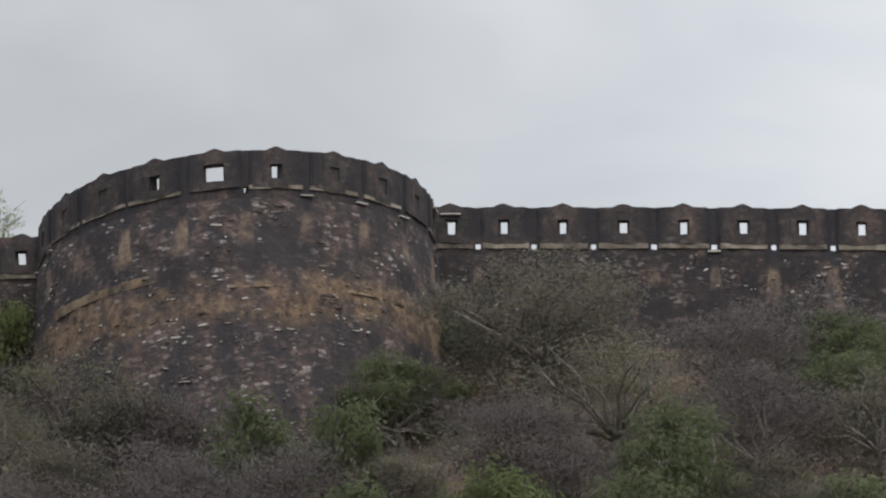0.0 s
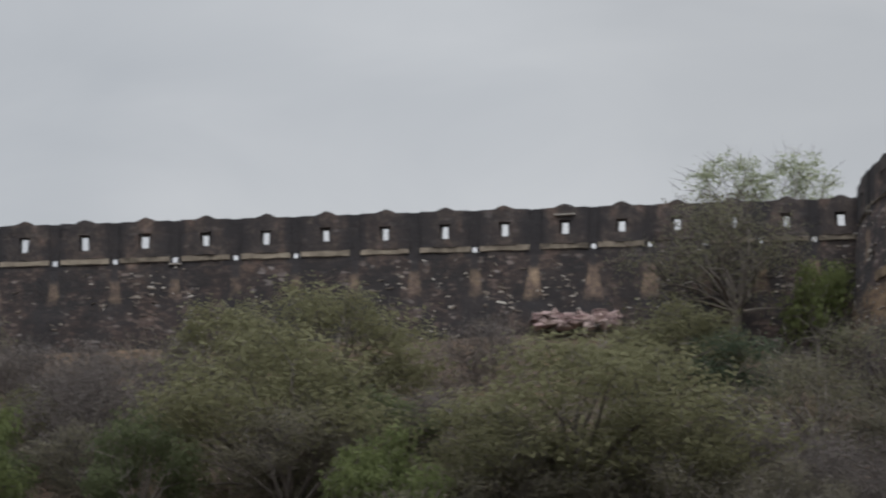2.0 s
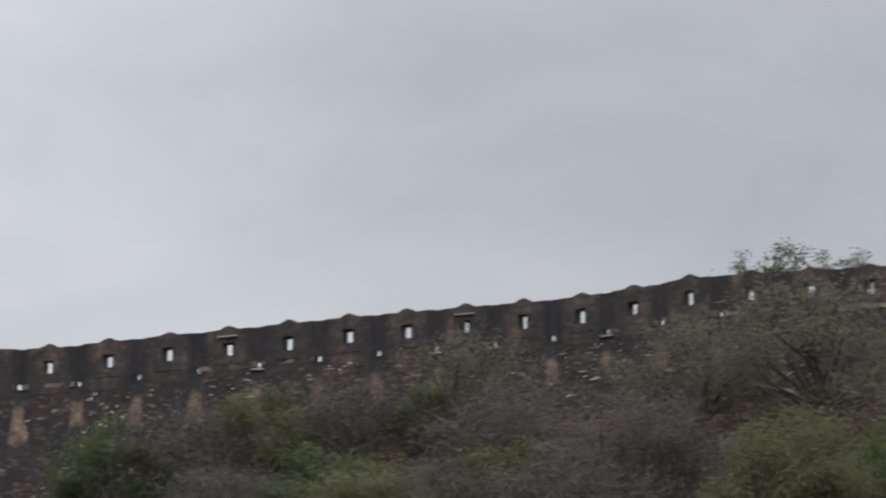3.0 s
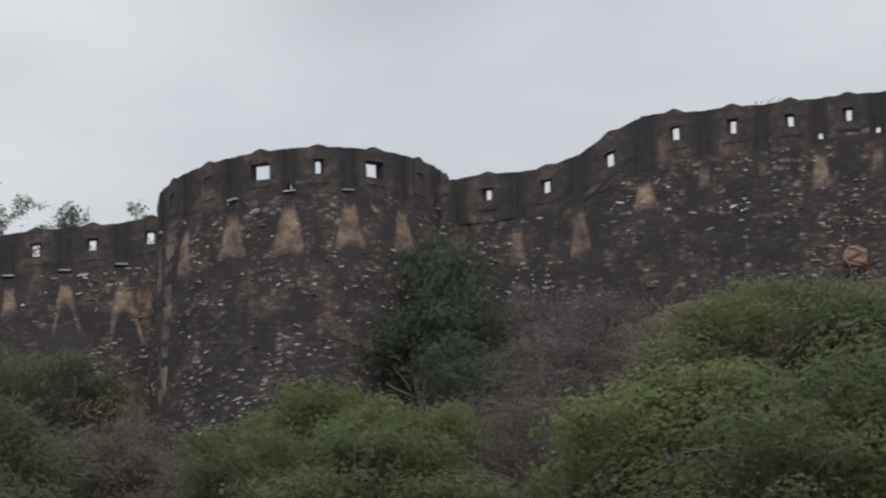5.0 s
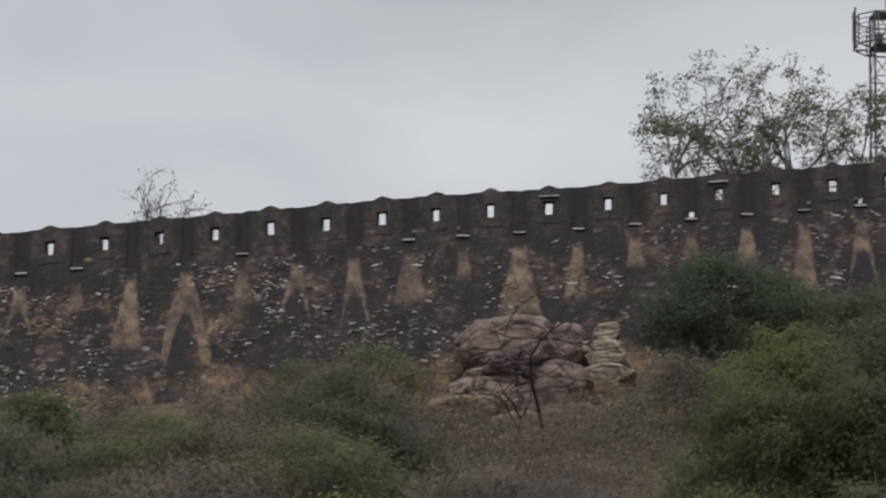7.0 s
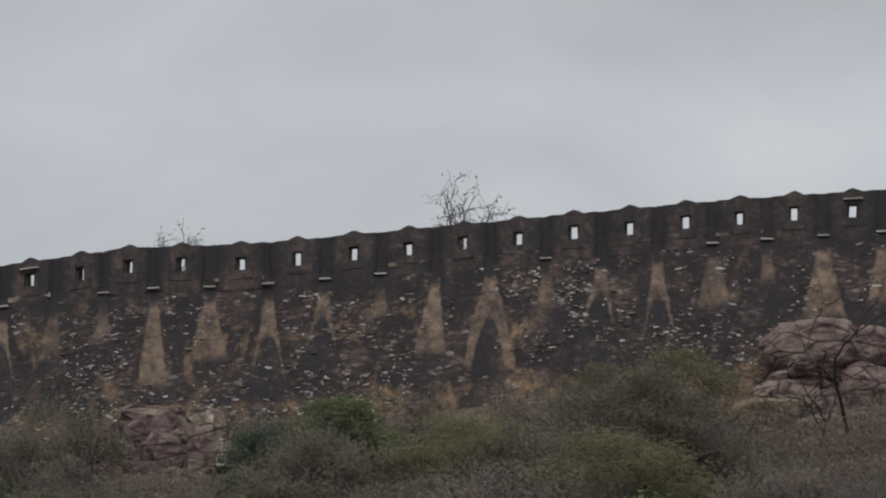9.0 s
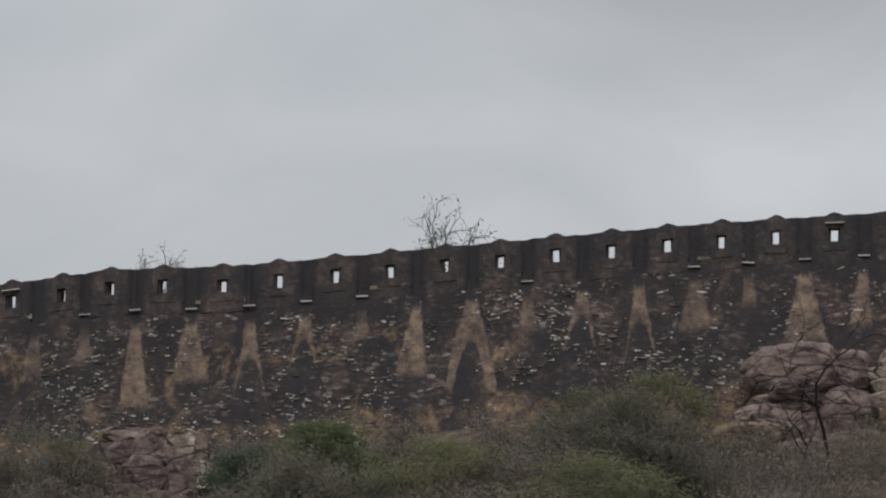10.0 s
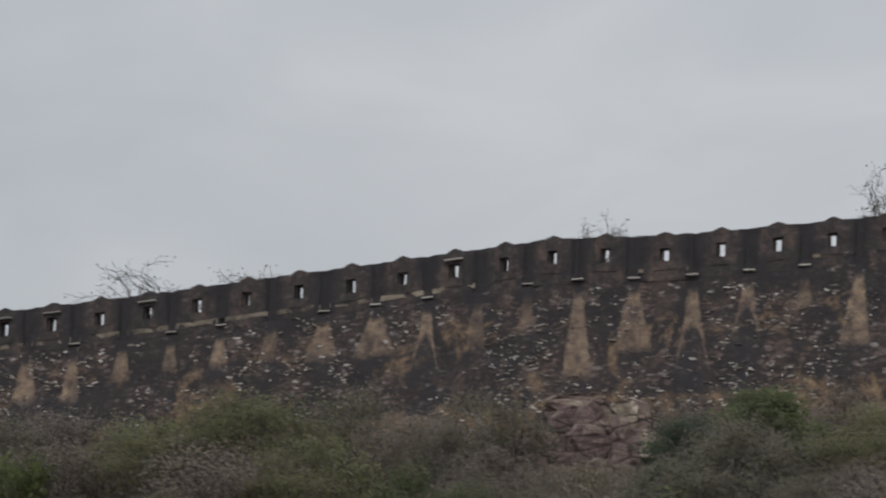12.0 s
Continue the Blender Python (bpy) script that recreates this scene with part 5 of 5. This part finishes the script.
def build_open_tree(kind, seed, wide, tall):
    """An open-crowned tree: forking limbs that end in loose leaf sprays, fitted to its width and height."""
    per, girth, forks = {"r": (27, 1.2, (4, 4, 3, 3, 0)), "n": (1, 1.0, (5, 4, 4, 3, 0)), "t": (0, 0.78, (3, 3, 3, 2, 0)), "w": (0, 0.75, (3, 2, 2, 1, 0))}[kind]

    def sketch(rng):
        """One way in which the tree may fork: its limbs and the tips that carry leaves."""
        limbs, sprays = [], []

        def grow(start, heading, length, thick, level):
            pts = [start]
            d = heading.copy()
            for s in range(4):
                d = (d + Vector((rng.gauss(0, 0.2), rng.gauss(0, 0.2), rng.gauss(0.02 if level < 2 else -0.1, 0.18)))).normalized()
                pts.append(pts[-1] + d * length / 4)
            limbs.append((pts, thick, thick * 0.6, 5 if level < 2 else 3))
            if level == 4:
                sprays.append(pts[-1])
                sprays.append(pts[2])
                return
            for k in range(forks[level]):
                turn = Vector((rng.gauss(0, 1), rng.gauss(0, 1), rng.gauss(0.1, 0.6)))
                turn = (turn - d * turn.dot(d)).normalized()
                out = (d * rng.uniform(0.7, 1.0) + turn * rng.uniform(0.55, 1.0)).normalized()
                grow(pts[-1] if k < 2 else pts[rng.randint(2, 3)], out, length * rng.uniform(0.6, 0.82), thick * 0.58, level + 1)

        grow(Vector((0, 0, -0.3)), Vector((rng.uniform(-0.35, 0.35), rng.uniform(-0.2, 0.2), 1)).normalized(), 1.9, 0.12, 0)
        return limbs, sprays, np.array([tuple(p) for p in sprays])

    def roundness(tips):
        """How evenly the tips fill a round crown."""
        x0, x1, top = np.percentile(tips[:, 0], 4), np.percentile(tips[:, 0], 96), tips[:, 2].max()
        score = 0.0
        for c in range(8):
            u = (c + 0.5) / 4 - 1
            column = tips[np.abs((tips[:, 0] - x0) / max(x1 - x0, 0.1) * 2 - 1 - u) < 0.125]
            reach = column[:, 2].max() / top if len(column) else 0.0
            score += abs(reach - (0.45 + 0.55 * math.sqrt(1 - u * u))) + max(0.0, 0.06 - len(column) / len(tips)) * 6
        return score

    rng = random.Random(seed)
    limbs, sprays, tips = min((sketch(random.Random(seed + 1000 * k)) for k in range(14)), key=lambda t: roundness(t[2]))
    mid_x, mid_y = (np.percentile(tips[:, 0], 4) + np.percentile(tips[:, 0], 96)) / 2, np.median(tips[:, 1])
    kx = 1.12 * wide / max(0.5, np.percentile(tips[:, 0], 96) - np.percentile(tips[:, 0], 4))
    kz = tall / max(0.5, tips[:, 2].max())

    def fit(p):
        f = min(1.0, max(0.0, p.z / 1.5))
        return Vector(((p.x - mid_x * f) * kx, (p.y - mid_y * f) * kx, p.z * kz))

    wood_v, wood_f, leaf_v, leaf_f = [], [], [], []
    for pts, r0, r1, sides in limbs:
        tube(wood_v, wood_f, [fit(p) for p in pts], r0 * girth, r1 * girth, sides)
    for tip in sprays:
        if rng.random() < 0.12:
            continue
        c = fit(tip)
        if kind == "r" and c.z < 4.5:
            continue
        for q in range(per):
            p = c + Vector((rng.gauss(0, 0.2), rng.gauss(0, 0.2), rng.gauss(0, 0.12)))
            s = rng.uniform(0.055, 0.115)
            u = Vector((rng.gauss(0, 1), rng.gauss(0, 1), rng.gauss(0, 0.5))).normalized()
            v = u.orthogonal().normalized() * s * 0.5
            n0 = len(leaf_v)
            leaf_v.extend((p - u * s, p + v, p + u * s, p - v))
            leaf_f.append((n0, n0 + 1, n0 + 2, n0 + 3))
    thing = new(WORDS[kind][1].replace(" ", "_"))
    tagged(thing, *WORDS[kind], WORDS[kind][1] + " group on the hill")
    part("trunk", mesh_of("trunk", wood_v, wood_f, {"t": DARK_BARK, "w": DEAD_WOOD, "n": TWIG}.get(kind, BARK), True), thing)
    if leaf_f:
        part("crown", mesh_of("crown", leaf_v, leaf_f, LEAF["r"]), thing)
    return thing


for k, (kind, az, below, wide, tall) in enumerate(DEAD):
    tree = build_open_tree(kind, 530 + k, 5.0 * wide, (7.6 if kind == "t" else 4.4) * tall)
    tree.matrix_basis = Matrix.Translation(place(az, below + (1.6 if kind == "t" else 0.0))) @ pose(0, 0, 0, 0, 0, az)

for k, (kind, az, wide, tall) in enumerate(RIDGE):
    line, z = ridge(az)
    far = line + 8
    at = Vector((-far * math.sin(radians(az)), far * math.cos(radians(az)), ground_z(az, far)))
    if kind == "p":
        tree = build_tree(kind, 400 + k, wide, tall * 0.94)
        tree.matrix_basis = Matrix.Translation(at)
    else:
        tree = build_open_tree(kind, 400 + k, wide, tall)
        tree.matrix_basis = Matrix.Translation(at) @ pose(0, 0, 0, 0, 0, az)


# ---- lattice mast behind the wall ----
def build_mast():
    az, far = 24.6, ridge(24.6)[0] + 14
    z0 = ground_z(az, far)
    mast = new("lattice_mast")
    mast.location = (-far * math.sin(radians(az)), far * math.cos(radians(az)), z0)
    mast.rotation_euler = (0, 0, radians(az + 12))
    tagged(mast, "grey steel lattice mast with railed platform and aerials", "mast")
    top = MAST_TOP - z0

    def bar(name, a, b, r, parent=mast, label=""):
        vs, fs = [], []
        tube(vs, fs, [Vector(a), Vector(b)], r, r, 5)
        return part(name, mesh_of(name, vs, fs, STEEL), parent, None, label)

    h = 0.56
    corners = [(-h, -h), (h, -h), (h, h), (-h, h)]
    for x, y in corners:
        bar("leg", (x, y, -0.3), (x, y, top + 1.55), 0.052)
    z = 0.0
    flip = 0
    while z < top - 0.5:
        for k in range(4):
            (x0, y0), (x1, y1) = corners[k], corners[(k + 1) % 4]
            a, b = ((x0, y0, z), (x1, y1, z + 1.5)) if flip else ((x1, y1, z), (x0, y0, z + 1.5))
            bar("brace", a, b, 0.022)
            bar("rung", (x0, y0, z + 1.5), (x1, y1, z + 1.5), 0.03)
        z += 1.5
        flip = 1 - flip
    bm = bmesh.new()
    box(bm, 0, 0, top, 1.25, 1.25, 0.05)
    deck = part("platform", bm_mesh("platform", bm, STEEL, 0.02), mast, None, "steel grating platform")
    w_ = 1.3
    c_ = 0.55
    posts = [(-w_, -c_), (-w_, c_), (-c_, w_), (c_, w_), (w_, c_), (w_, -c_), (c_, -w_), (-c_, -w_)]
    for k, (x, y) in enumerate(posts):
        x1, y1 = posts[(k + 1) % 8]
        bar("rail_post", (x, y, top - 0.02), (x, y, top + 1.35), 0.035, deck)
        bar("deck_edge", (x, y, top + 0.0), (x1, y1, top + 0.0), 0.04, deck)
        for e in (0.22, 0.45, 0.68, 0.9, 1.12, 1.33):
            bar("rail", (x, y, top + e), (x1, y1, top + e), 0.03 if e > 1.3 else 0.017, deck)
        bar("bracket", (x * 0.55, y * 0.55, top - 0.05), (x, y, top), 0.04, deck)
    for k in range(4):
        (x0, y0), (x1, y1) = corners[k], corners[(k + 1) % 4]
        bar("brace", (x0, y0, top), (x1, y1, top + 1.5), 0.022)
        bar("brace", (x1, y1, top), (x0, y0, top + 1.5), 0.022)
    bm = bmesh.new()
    box(bm, 0, 0, top + 1.5, 1.2, 1.2, 0.07)
    part("top_frame", bm_mesh("top_frame", bm, STEEL, 0.03), mast)
    bar("aerial", (0.1, 0, top + 1.4), (0.05, 0, top + 3.2), 0.04)
    bar("whip", (0.1, 0, top + 3.1), (0.25, 0, top + 4.1), 0.012)
    bar("side_aerial", (c_, -w_, top + 0.1), (c_, -w_, top + 2.2), 0.035)
    bar("panel_pole", (-w_, 0.2, top), (-w_, 0.2, top + 1.9), 0.05)
    bm = bmesh.new()
    box(bm, -w_ - 0.08, 0.2, top + 1.0, 0.08, 0.2, 1.3)
    part("panel_antenna", bm_mesh("panel_antenna", bm, STEEL, 0.02), mast)
    bm = bmesh.new()
    box(bm, -0.3, -0.35, top + 0.3, 0.3, 0.25, 0.45)
    part("cabinet", bm_mesh("cabinet", bm, STEEL, 0.02), mast, None, "small dark equipment cabinet")


MAST_TOP = 115.30
build_mast()
